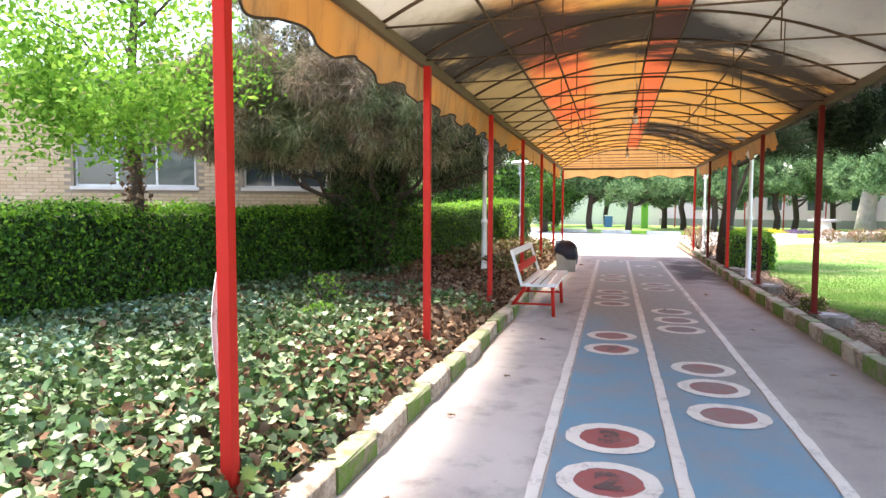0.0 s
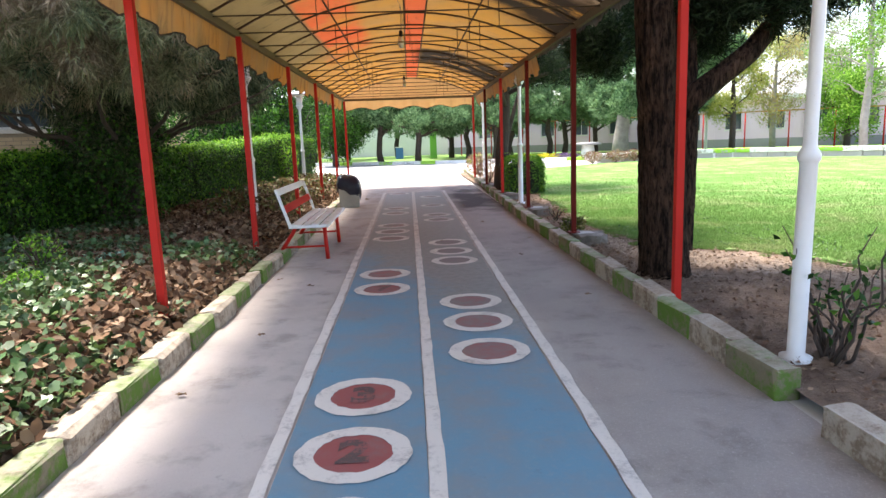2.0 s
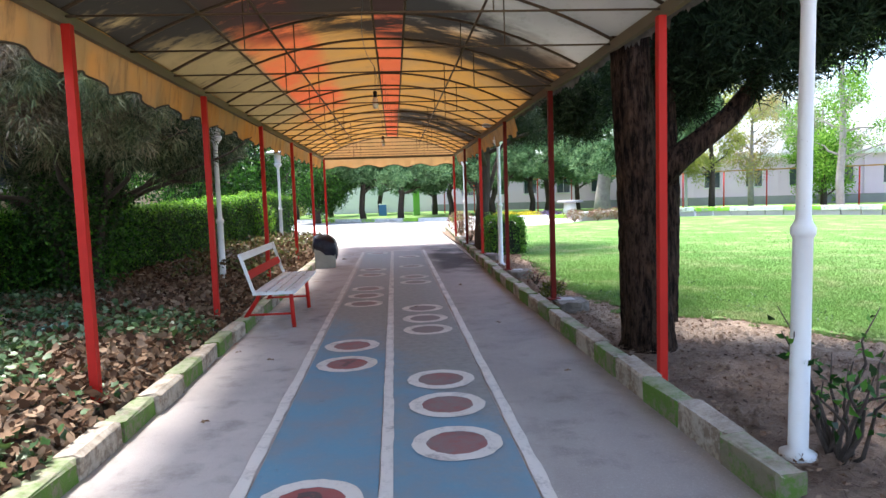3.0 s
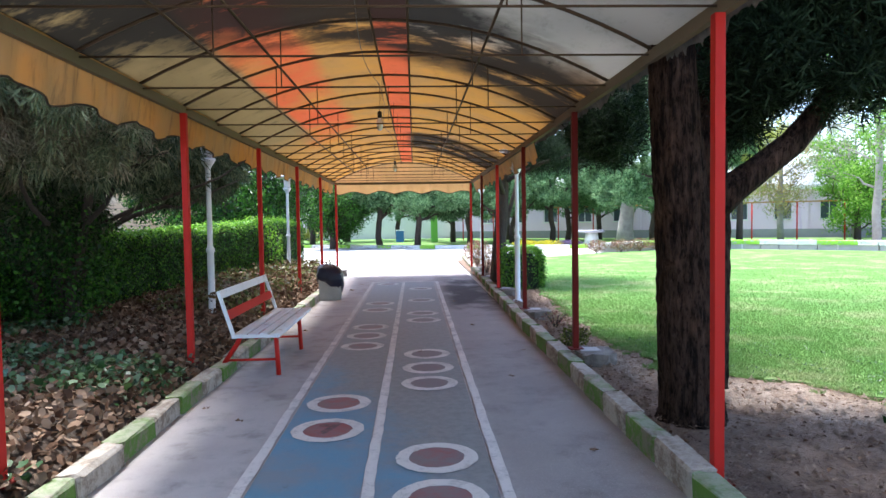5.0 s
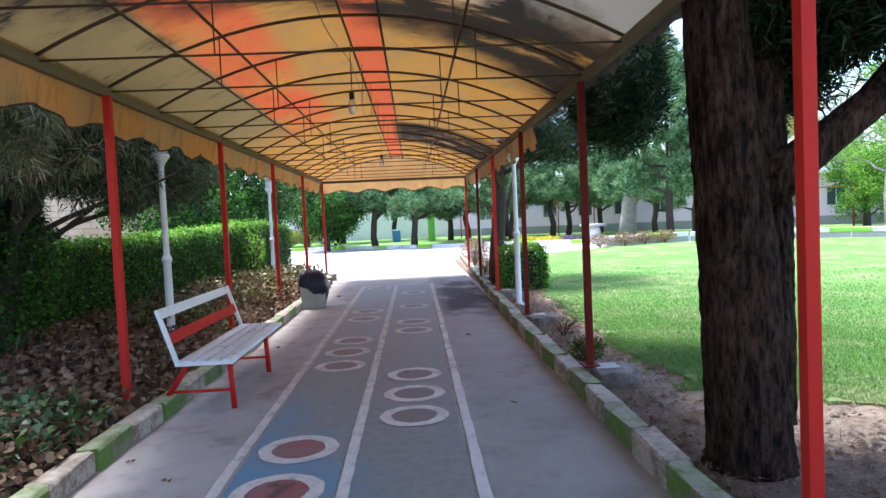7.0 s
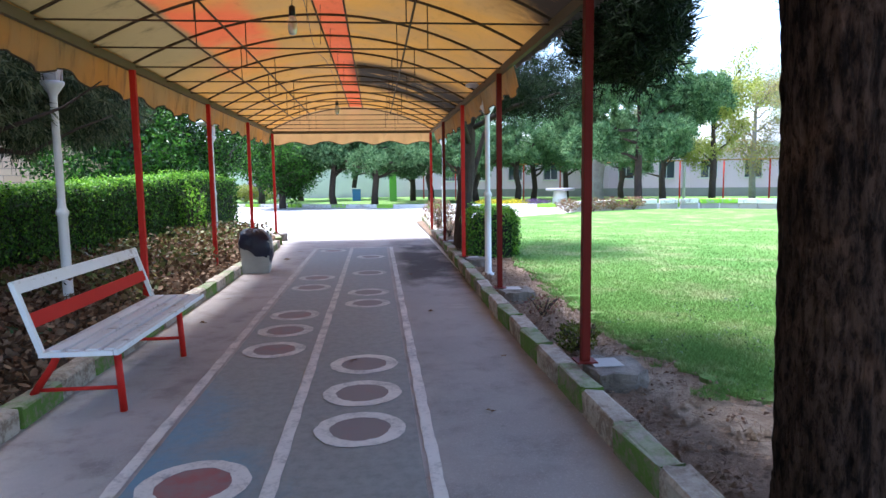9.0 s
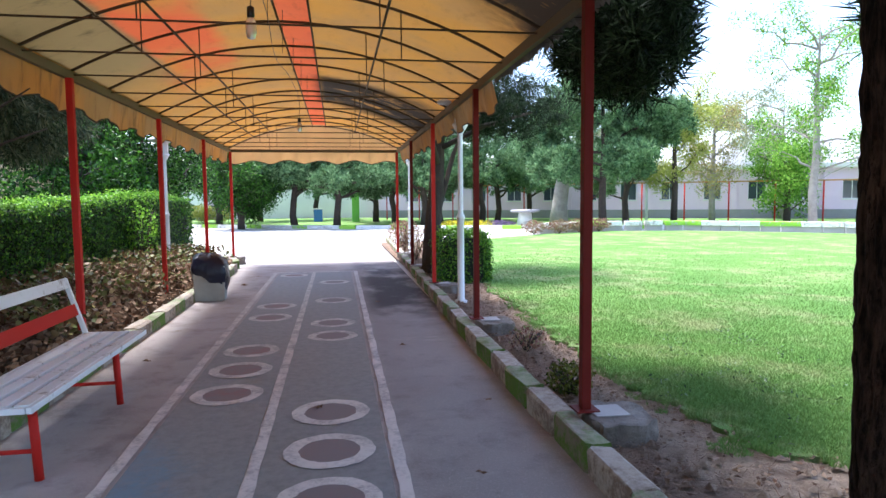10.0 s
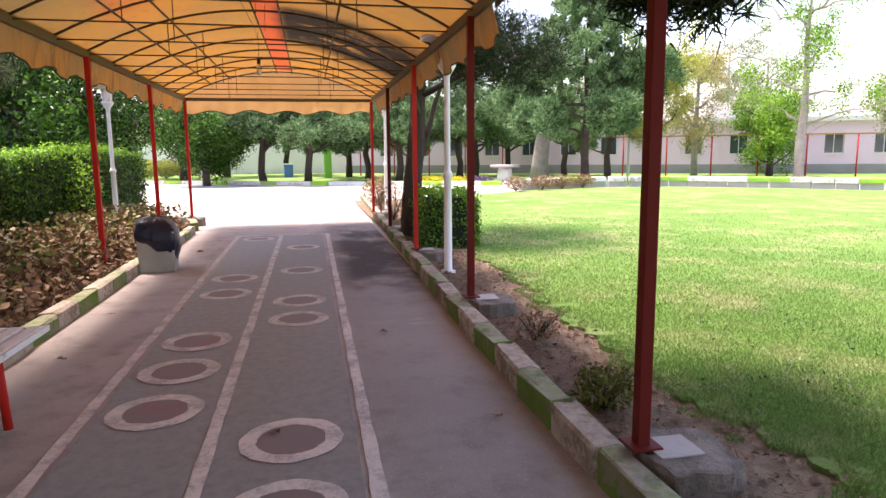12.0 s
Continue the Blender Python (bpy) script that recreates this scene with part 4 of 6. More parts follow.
# ---- litter bin ----
bin_t = thing("litter_bin", pose(-1.1, 15.85, 0, 0, 0, 4), "square grey litter bin lined with a dark plastic bag", "bin")
bm = box((-0.225, -0.225, 0.0), (0.225, 0.225, 0.56), 0.02)
for v in bm.verts:
    k = 1 + 0.14 * v.co.z
    v.co.x, v.co.y = v.co.x * k, v.co.y * k
part("body", bm, M["bin_grey"], bin_t)
vs, fs = [], []
seg, rows = 56, 16
for k in range(rows + 1):
    f = k / rows
    for i in range(seg):
        a = 2 * math.pi * i / seg
        c, d = math.cos(a), math.sin(a)
        square = 1 / max(abs(c), abs(d)) * 0.5 + 0.5
        if f < 0.6:
            u = f / 0.6
            low = 0.34 - 0.16 * max(c, -0.3) + 0.03 * math.sin(5 * a) + 0.03 * noise.noise(Vector((c * 2, d * 2, 1)))
            rad = (0.262 + 0.028 * math.sin(math.pi * u)) * square
            z = low + (0.62 - low) * u
        else:
            u = (f - 0.6) / 0.4
            rad = (0.262 - 0.26 * u ** 1.7) * square
            z = 0.62 + 0.13 * math.sin(u * math.pi / 2) - 0.05 * c * (1 - u)
        q = Vector((c, d, z * 4))
        rad *= 1 + 0.05 * noise.noise(q * 2.2) + 0.035 * noise.noise(q * 6)
        vs.append((rad * c, rad * d, z + 0.018 * noise.noise(q * 4)))
for k in range(rows):
    for i in range(seg):
        a, b = k * seg + i, k * seg + (i + 1) % seg
        fs.append((a, b, b + seg, a + seg))
child("bag", mesh_data("bag", vs, fs, M["bag"], True), bin_t, "dark navy plastic bag")


# ---- garden lamps ----
def lamp(x, y, z, tilt=0.0):
    t = thing("garden_lamp", pose(x, y, z, 0, tilt, 0), "white painted steel garden lamp post with a flat round cap", "lamp post", "garden lamps")
    v, f = lathe([(0.095, -0.05), (0.095, 0.02), (0.052, 0.04), (0.05, 1.2), (0.056, 1.21), (0.064, 1.225), (0.064, 1.255), (0.056, 1.27), (0.044, 1.29), (0.039, 1.32), (0.036, 2.42), (0.045, 2.46), (0.085, 2.52), (0.11, 2.56), (0.11, 2.59)], 18)
    child("pole", mesh_data("pole", v, f, M["white_steel"], True), t)
    v, f = lathe([(0.07, 2.591), (0.085, 2.7), (0.085, 2.84)], 14)
    child("lantern_glass", mesh_data("lantern_glass", v, f, M["milk"], True), t)
    for k in range(4):
        a = math.pi / 4 + k * math.pi / 2
        c, d = math.cos(a), math.sin(a)
        child("lantern_bar", tubes("lantern_bar", [([(0.095 * c, 0.095 * d, 2.59), (0.105 * c, 0.105 * d, 2.86)], [0.008, 0.008])], M["white_steel"], 6), t)
    v, f = lathe([(0.12, 2.845), (0.30, 2.87), (0.33, 2.89), (0.33, 2.91), (0.2, 2.96), (0.05, 2.99)], 24)
    child("cap", mesh_data("cap", v, f, M["white_steel"], True), t)
    return t


lamp(2.67, 4.32, 0.07, 0.6)
lamp(2.70, 14.35, 0.07)
lamp(2.95, 23.2, 0.07)
lamp(-2.30, 11.65, 0.02)
lamp(-2.85, 20.4, 0.05)


# ---- hedges ----
def hedge(line, width, height, n, name, label, seed, size=0.045, base=None, rise=0.0, fresh=0.1):
    """A clipped hedge: solid core coloured as inner shade, leaves over its sides, rounded shoulders and top."""
    rng = np.random.default_rng(seed)
    pts = [Vector((x, y, 0)) for x, y in line]
    lens = [(pts[i + 1] - pts[i]).length for i in range(len(pts) - 1)]
    t = thing(name, None, label, "hedge")
    total = sum(lens)
    core_v, core_f, samples = [], [], []
    steps = 48
    for k in range(steps + 1):
        d = total * k / steps
        i = 0
        while i < len(lens) - 1 and d > lens[i]:
            d -= lens[i]
            i += 1
        p = pts[i].lerp(pts[i + 1], min(d / lens[i], 1))
        way = (pts[i + 1] - pts[i]).normalized()
        side = Vector((way.y, -way.x, 0))
        z0 = base if base is not None else bed_height(p.x, p.y)
        f = max(0, (k / steps - 0.6) / 0.4)
        tall = height + rise * f * f * (3 - 2 * f)
        samples.append((p, side, z0, way, tall))
        for sx, zz in ((0.36, -0.05), (0.36, tall - 0.3), (0.2, tall - 0.12), (-0.2, tall - 0.12), (-0.36, tall - 0.3), (-0.36, -0.05)):
            q = p + side * sx * width
            core_v.append((q.x, q.y, z0 + zz))
    for k in range(steps):
        for j in range(6):
            a, b = 6 * k + j, 6 * k + (j + 1) % 6
            core_f.append((a, b, b + 6, a + 6))
    core_f += [tuple(range(5, -1, -1)), tuple(range(6 * steps, 6 * steps + 6))]
    child("shade_core", mesh_data("shade_core", core_v, core_f, M["hedge_core"]), t, "near-black solid core standing for shade inside the hedge")
    c, nrm = np.zeros((n, 3)), np.zeros((n, 3))
    tips = np.zeros(n, bool)
    r = 0.2
    ends = min(0.45, max(0.04, 0.6 * width / total))
    for i in range(n):
        u = rng.random() * steps
        k = min(int(u), steps - 1)
        f = u - k
        p = samples[k][0].lerp(samples[k + 1][0], f)
        side, z0, way = samples[k][1], samples[k][2], samples[k][3]
        tall = samples[k][4] + (samples[k + 1][4] - samples[k][4]) * f
        face = rng.random()
        if rng.random() < ends:
            end = 0 if rng.random() < 0.5 else steps
            p, side, z0, way, tall = samples[end]
            out = way * (1 if end else -1)
            across = rng.uniform(-0.5, 0.5)
            z = tall * rng.random()
            q, w = p + side * width * across + out * (0.04 - 0.25 * max(0, z / tall - 0.8)), out
        elif face < 0.5 or face > 0.85:
            sgn = 1 if face < 0.5 else -1
            z = (tall - r) * rng.random()
            q, w = p + side * sgn * width * 0.5, side * sgn
        elif face < 0.72:
            sgn = 1 if face < 0.66 else -1
            a = rng.random() * math.pi / 2
            z = tall - r + r * math.sin(a)
            w = side * sgn * math.cos(a) + Vector((0, 0, math.sin(a)))
            q = p + side * sgn * (width * 0.5 - r + r * math.cos(a))
        else:
            z, w = tall, Vector((0, 0, 1))
            q = p + side * rng.uniform(-1, 1) * (width * 0.5 - r)
        lump = 0.06 * noise.noise(Vector((q.x * 1.9, q.y * 1.9, z * 1.9 + seed))) + 0.05 * noise.noise(Vector((q.x * 6, q.y * 6, z * 6)))
        deep = abs(rng.normal()) * 0.05 - rng.random() ** 8 * 0.1
        q = q + w * (lump - deep)
        c[i] = q.x, q.y, z0 + z + w.z * (lump - deep)
        nrm[i] = w
        # top leaves get the sunlit green, as does a random share elsewhere
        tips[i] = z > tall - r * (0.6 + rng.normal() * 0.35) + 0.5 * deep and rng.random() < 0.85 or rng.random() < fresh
    tagged(child("leaves", leaves("leaves", c[~tips], size, M["hedge"], rng, 0.55, 0.6, nrm[~tips]), t), kind="stuff")
    tagged(child("sunlit_leaves", leaves("sunlit_leaves", c[tips], size, M["hedge_bright"], rng, 0.45, 0.6, nrm[tips]), t), kind="stuff")
    return t


hedge([(-6.5, -1.5), (-6.2, 2.0), (-5.95, 5.0), (-5.6, 8.5), (-4.95, 12), (-4.3, 15.5), (-3.75, 19.5), (-3.25, 23.0)], 0.75, 1.24, 120000, "hedge", "long clipped green hedge behind the leafy bed", 1, 0.052, None, 0.3)
hedge([(3.15, 16.35), (3.25, 17.6)], 0.95, 0.92, 9500, "box_hedge", "small clipped cube hedge beside the lawn", 2, 0.045, 0.08, 0.0, 0.45)


# ---- trees ----
def tree(name, label, trunk, limbs, bark, foliage, seg=10, wobble=0.06, ridge=0.0):
    t = thing(name, None, label, "tree")
    for i, (points, radii) in enumerate(trunk):
        if ridge:
            child("trunk", mesh_data("trunk", *ridged(points, radii, 72, 150, ridge, i), bark, True), t)
        else:
            child("trunk", tubes("trunk", [(points, radii)], bark, seg, wobble), t)
    for points, radii in limbs:
        child("limb", tubes("limb", [(points, radii)], bark, 7, wobble), t)
    for nm, me in foliage:
        tagged(child(nm, me, t), kind="stuff")
    return t


def clump_set(rng, centres, count, radius):
    out = []
    for c, r in centres:
        p = in_ellipsoid(rng, count, c, r)
        out.append(np.concatenate([p, rng.uniform(0.6, 1.2, (count, 1)) * radius], 1))
    return np.concatenate(out)


def bent(rng, p, q, n=6, wob=0.1):
    p, q = np.asarray(p, float), np.asarray(q, float)
    ln = np.linalg.norm(q - p)
    return [tuple(p + (q - p) * k / n + (rng.normal(size=3) * wob * ln * 0.3 if 0 < k < n else 0)) for k in range(n + 1)]


def ridged(points, radii, seg, rings, depth, seed):
    """A trunk with deep upright bark ridges."""
    pts = [Vector(p) for p in points]
    t_at = np.linspace(0, len(pts) - 1, rings)
    line, rad = [], []
    for t in t_at:
        i = min(int(t), len(pts) - 2)
        f = t - i
        line.append(pts[i].lerp(pts[i + 1], f))
        rad.append(radii[i] + (radii[i + 1] - radii[i]) * f)
    v, f = tube_geo(line, rad, seg, 0, seed)
    out = []
    for k, co in enumerate(v):
        c, r = line[k // seg], rad[k // seg]
        d = (co - c).normalized()
        n = noise.noise(Vector((d.x * 7 + seed, d.y * 7, co.z * 2.2))) + 0.6 * noise.noise(Vector((d.x * 17, d.y * 17 + seed, co.z * 6)))
        n = -abs(n) ** 0.7 + 0.35 * noise.noise(Vector((d.x * 2, d.y * 2, co.z * 1.3 + seed)))
        out.append(c + d * (r * 1.04 + depth * n * min(1, r / 0.2)))
    return out, f


# the big pine beside the kerb
rng = np.random.default_rng(11)
trunk = [
    ([(2.86, 6.9, -0.05), (2.87, 6.9, 0.12), (2.84, 6.88, 0.5), (2.82, 6.88, 1.2), (2.76, 6.87, 1.9), (2.70, 6.86, 2.6), (2.66, 6.9, 3.6), (2.7, 7.0, 5.5), (2.8, 7.1, 8.0)], [0.31, 0.25, 0.23, 0.222, 0.195, 0.178, 0.16, 0.12, 0.05]),
    ([(2.98, 6.98, 0.3), (3.02, 7.02, 0.9), (3.06, 7.05, 1.5), (3.08, 7.1, 2.3), (3.12, 7.15, 3.4), (3.3, 7.3, 5.5)], [0.2, 0.19, 0.17, 0.14, 0.12, 0.06]),
]
limbs = [
    ([(2.98, 6.95, 1.66), (3.16, 6.87, 1.84), (3.36, 6.85, 1.99), (3.62, 6.82, 2.2), (3.84, 6.8, 2.46), (3.98, 6.77, 2.8), (4.08, 6.75, 3.2), (4.35, 6.7, 3.9)], [0.15, 0.125, 0.11, 0.10, 0.09, 0.075, 0.065, 0.04]),
    ([(3.78, 6.8, 2.38), (3.98, 6.82, 2.72), (4.22, 6.8, 3.0), (4.7, 6.6, 3.4)], [0.075, 0.065, 0.055, 0.03]),
    ([(2.66, 6.9, 3.3), (2.9, 8.2, 3.5), (3.1, 9.8, 3.4), (3.2, 11.0, 3.2)], [0.1, 0.08, 0.05, 0.02]),
    ([(2.66, 6.9, 3.4), (3.4, 6.0, 3.6), (4.3, 5.0, 3.5)], [0.09, 0.06, 0.03]),
    ([(3.15, 7.2, 3.6), (3.7, 6.9, 4.1), (4.4, 6.6, 4.2)], [0.08, 0.06, 0.03]),
    ([(2.7, 7.0, 4.6), (1.4, 7.2, 5.0), (0.2, 7.4, 5.1)], [0.08, 0.06, 0.03]),
    ([(2.7, 7.0, 5.2), (2.2, 5.2, 5.6), (1.8, 3.8, 5.8)], [0.07, 0.05, 0.02]),
]
cl = clump_set(rng, [((3.0, 8.6, 3.25), (0.6, 1.5, 0.55)), ((3.0, 10.0, 3.1), (0.6, 1.0, 0.5)), ((3.05, 9.5, 2.8), (0.4, 1.1, 0.5)), ((3.9, 6.7, 3.1), (0.9, 0.6, 0.75)), ((4.6, 6.4, 3.4), (0.8, 0.7, 0.8)), ((3.5, 6.2, 3.9), (1.0, 0.9, 0.6)), ((3.4, 7.0, 3.0), (0.5, 0.4, 0.6)), ((3.3, 7.4, 2.55), (0.35, 0.4, 0.35)), ((2.4, 6.8, 5.2), (1.6, 1.7, 1.0)), ((3.6, 7.0, 3.5), (0.7, 0.5, 0.6)), ((4.9, 6.0, 4.2), (1.0, 0.9, 0.7)), ((4.4, 7.0, 3.9), (0.8, 0.7, 0.6))], 230, 0.22)
cl = cl[~((cl[:, 0] < 2.72) & (cl[:, 2] < 3.75))]
cl = cl[~((cl[:, 1] > 7.4) & (cl[:, 0] - 0.95 > 0.52 * (cl[:, 1] - 4.84)))]
tree("pine_tree", "large two-stemmed pine with red-brown ridged bark beside the kerb", trunk, limbs, M["bark"], [("needles", needles("needles", cl, 100, 0.13, 0.0075, M["pine"], rng))], 20, 0.05, 0.032)

# the second pine by the cube hedge
rng = np.random.default_rng(12)
trunk = [([(2.82, 18.2, -0.05), (2.82, 18.2, 0.3), (2.86, 18.2, 1.0), (2.95, 18.25, 1.8), (3.0, 18.3, 2.8), (3.2, 18.4, 4.2), (3.3, 18.5, 6.0)], [0.23, 0.19, 0.17, 0.15, 0.13, 0.09, 0.03])]
limbs = [([(2.93, 18.2, 1.25), (3.15, 18.3, 1.9), (3.35, 18.5, 2.5), (3.7, 18.8, 3.3)], [0.07, 0.06, 0.05, 0.02]), ([(2.98, 18.2, 2.3), (2.7, 17.6, 2.9), (2.7, 16.8, 3.3)], [0.07, 0.05, 0.02]), ([(3.0, 18.3, 2.6), (3.8, 17.6, 3.0), (4.6, 17.0, 3.2)], [0.06, 0.05, 0.02])]
cl = clump_set(rng, [((3.6, 18.0, 3.4), (1.0, 1.8, 0.6)), ((4.4, 17.4, 3.3), (1.0, 1.4, 0.6)), ((3.1, 16.9, 3.35), (0.5, 1.0, 0.45)), ((3.2, 18.4, 4.8), (2.0, 2.4, 1.2)), ((4.3, 18.8, 3.6), (1.1, 1.2, 0.6))], 75, 0.28)
cl = cl[~((cl[:, 0] < 2.7) & (cl[:, 2] < 3.7))]
tree("pine_tree", "dark forked pine standing behind the cube hedge", trunk, limbs, M["dark_bark"], [("needles", needles("needles", cl, 120, 0.15, 0.0065, M["pine"], rng))], 14, 0.06, 0.025)

# the feathery juniper over the bed
rng = np.random.default_rng(13)
B = (-4.2, 11.1)
trunk = [([(B[0] + dx * 0.3, B[1] + dy * 0.3, 0.1), (B[0] + dx * 0.5, B[1] + dy * 0.5, 0.8), (B[0] + dx, B[1] + dy, 1.6), (B[0] + 1.7 * dx, B[1] + 1.7 * dy, 2.8), (B[0] + 2.2 * dx, B[1] + 2.2 * dy, 4.6)], [0.12, 0.085, 0.065, 0.05, 0.02]) for dx, dy in ((0.0, 0.0), (0.5, -0.3), (-0.5, -0.25), (0.25, 0.45), (-0.3, 0.4))]
limbs = [(bent(rng, (B[0], B[1], 1.3), (B[0] + 2.6 * math.cos(a), B[1] + 2.6 * math.sin(a), 2.1 + 0.5 * rng.random()), 6, 0.08), [0.045, 0.04, 0.035, 0.03, 0.022, 0.014, 0.006]) for a in np.linspace(0, 2 * math.pi, 11)[:-1]]
cl = clump_set(rng, [((-4.0, 9.6, 3.5), (2.6, 2.2, 1.4)), ((-5.2, 10.2, 3.2), (2.2, 2.2, 1.1)), ((-3.2, 11.4, 3.1), (1.2, 2.2, 1.2)), ((-3.0, 9.4, 3.0), (1.0, 1.6, 0.9)), ((-4.2, 11, 5.0), (2.4, 2.6, 1.6)), ((-6.4, 10.4, 3.1), (1.5, 1.6, 0.8)), ((-3.3, 13.2, 3.0), (1.1, 1.6, 1.0)), ((-4.4, 8.4, 3.1), (2.2, 0.9, 0.9)), ((-6.0, 9.0, 3.2), (1.5, 1.2, 0.9)), ((-3.5, 14.8, 3.2), (1.2, 1.8, 1.0)), ((-4.6, 13.4, 3.4), (1.8, 1.6, 1.2)), ((-4.3, 9.2, 5.4), (2.5, 2.0, 1.5)), ((-4.3, 11.0, 1.8), (0.7, 0.6, 0.7))], 225, 0.26)
cl = cl[(cl[:, 0] < -2.0) & (cl[:, 2] > 2.1 - 0.25 * (cl[:, 0] > -3.6) - 0.9 * (np.hypot(cl[:, 0] + 4.3, cl[:, 1] - 11.0) < 0.8))]
# front clumps take the lit colour, the rest stay dark
brown = (cl[:, 1] + 0.5 * rng.normal(size=len(cl)) < 9.9) & (cl[:, 2] > 2.2)
fol = needles("sprays", cl[~brown], 125, 0.14, 0.0095, M["juniper"], rng, (0, 0, -0.9), 0.55)
lit_fol = needles("browned_sprays", cl[brown], 130, 0.14, 0.008, M["juniper_lit"], rng, (0, 0, -0.9), 0.55)
ivy = leaves("climbing_leaves", in_ellipsoid(rng, 7000, (-4.3, 10.9, 1.2), (1.1, 0.8, 1.1)), 0.06, M["hedge"], rng)
tree("juniper_tree", "spreading grey-green juniper with dark twisted stems and drooping sprays", trunk, limbs, M["dark_bark"], [("sprays", fol), ("browned_sprays", lit_fol), ("climbing_leaves", ivy)], 8, 0.12)

# slender spring-green tree in the bed
rng = np.random.default_rng(14)
trunk = [([(-5.35, 6.6, 0.2), (-5.38, 6.6, 0.9), (-5.33, 6.62, 1.6), (-5.4, 6.6, 2.6), (-5.35, 6.7, 4.2), (-5.3, 6.7, 5.4)], [0.085, 0.075, 0.07, 0.06, 0.04, 0.015])]
limbs = [(bent(rng, (-5.37, 6.6, z), (-5.37 + 1.2 * math.cos(a), 6.6 + 1.2 * math.sin(a), z + 0.7), 4, 0.1), [0.022, 0.018, 0.012, 0.008, 0.004]) for z, a in ((2.3, 0.9), (2.2, 3.4), (2.5, 5.2), (2.7, 1.6), (3.0, 4.3), (3.3, 2.5), (3.6, 0.2), (3.9, 3.8))]
cen = np.concatenate([in_ellipsoid(rng, 55, c, r)[:, :3] for c, r in (((-5.2, 6.2, 3.3), (1.8, 1.4, 1.0)), ((-6.6, 5.9, 3.0), (1.5, 1.2, 0.9)), ((-5.4, 6.6, 4.6), (1.9, 1.8, 0.9)), ((-4.9, 5.8, 2.6), (0.9, 0.8, 0.5)))])
pos = np.repeat(cen, 60, 0) + rng.normal(size=(len(cen) * 60, 3)) * 0.17
young = tree("young_tree", "slender young tree with fresh bright green leaves and an ivy-clad stem", trunk, limbs, M["dark_bark"], [("leaves", leaves("leaves", pos, 0.085, M["bright_leaf"], rng, 0.25, 0.5)), ("stem_ivy", leaves("stem_ivy", np.stack([-5.35 + rng.normal(size=900) * 0.085, 6.6 + rng.normal(size=900) * 0.085, rng.uniform(0.3, 2.3, 900)], 1), 0.07, M["dry"], rng))], 8, 0.1)


young.location.x = -0.27


def far_pine(x, y, h, spread, low, seed, light=True, lean=0.0, per=60, count=19):
    """A pine seen across the road: forked trunk, rounded tufted crown."""
    rng = np.random.default_rng(seed)
    top = (x + lean * h, y, h * 0.8)
    trunk = [(bent(rng, (x, y, 0.0), top, 6, 0.05), [0.24, 0.2, 0.18, 0.15, 0.11, 0.07, 0.03])]
    limbs, cen = [], []
    for k in range(9):
        a = k * 2.4 + rng.random()
        z0 = low * rng.uniform(0.6, 1.0) + (h - low) * 0.4 * rng.random()
        r = spread * rng.uniform(0.5, 0.95)
        e = (x + lean * z0 + r * math.cos(a), y + r * math.sin(a), z0 + rng.uniform(0.3, 1.2))
        limbs.append((bent(rng, (x + lean * z0, y, z0), e, 4, 0.1), [0.09, 0.07, 0.05, 0.035, 0.02]))
        cen.append((e, (spread * 0.34, spread * 0.34, (h - low) * 0.13)))
    for k in range(5):
        z = low + (h - low) * (0.35 + 0.14 * k)
        rr = spread * (0.85 - 0.13 * k)
        cen.append(((x + lean * z + rng.normal() * 0.3, y + rng.normal() * 0.3, z), (rr, rr, (h - low) * 0.2)))
    cl = clump_set(rng, cen, int(count * 1.4), 0.36)
    cl = cl[cl[:, 2] > low * 0.85]
    return tree("pine_tree", "bushy green pine on the lawn across the road", trunk, limbs, M["dark_bark"], [("needles", needles("needles", cl, per, 0.19, 0.038, M["pine_light" if light else "pine"], rng))], 8)


far_pine(0.9, 42.6, 6.6, 3.2, 2.0, 21, True, per=75, count=36)
far_pine(-1.5, 43.4, 6.2, 2.7, 2.0, 22, per=75, count=32)
far_pine(3.6, 50.5, 7.0, 3.2, 2.0, 33)
far_pine(-4.6, 53.5, 7.4, 3.2, 1.6, 34)
far_pine(-0.6, 56.0, 7.6, 3.4, 1.8, 35)
far_pine(8.2, 53.0, 7.2, 3.2, 1.9, 36)
far_pine(-17.5, 52.0, 8.0, 3.6, 1.6, 37)
far_pine(6.0, 43.2, 6.4, 2.6, 2.1, 38, True)
far_pine(14.8, 50.5, 7.6, 3.2, 2.2, 39)
far_pine(17.6, 47.0, 6.4, 2.6, 2.0, 40)
far_pine(-6.6, 48.5, 6.5, 2.8, 2.0, 23, False)
far_pine(-9.6, 50, 7.0, 3.0, 2.0, 24, False)
far_pine(-13.5, 47.5, 6.6, 3.0, 1.8, 28)
far_pine(4.6, 47.0, 6.0, 2.5, 2.2, 25)
far_pine(7.4, 45.5, 6.4, 2.9, 2.2, 26, True)
far_pine(10.2, 46.0, 6.8, 2.9, 2.3, 27, True)
far_pine(14.6, 36.9, 10.5, 4.0, 3.0, 29, True, per=95, count=75)
far_pine(12.0, 49.0, 7.5, 3.0, 2.4, 30)
far_pine(17.8, 41.0, 5.2, 1.9, 2.3, 31, True)


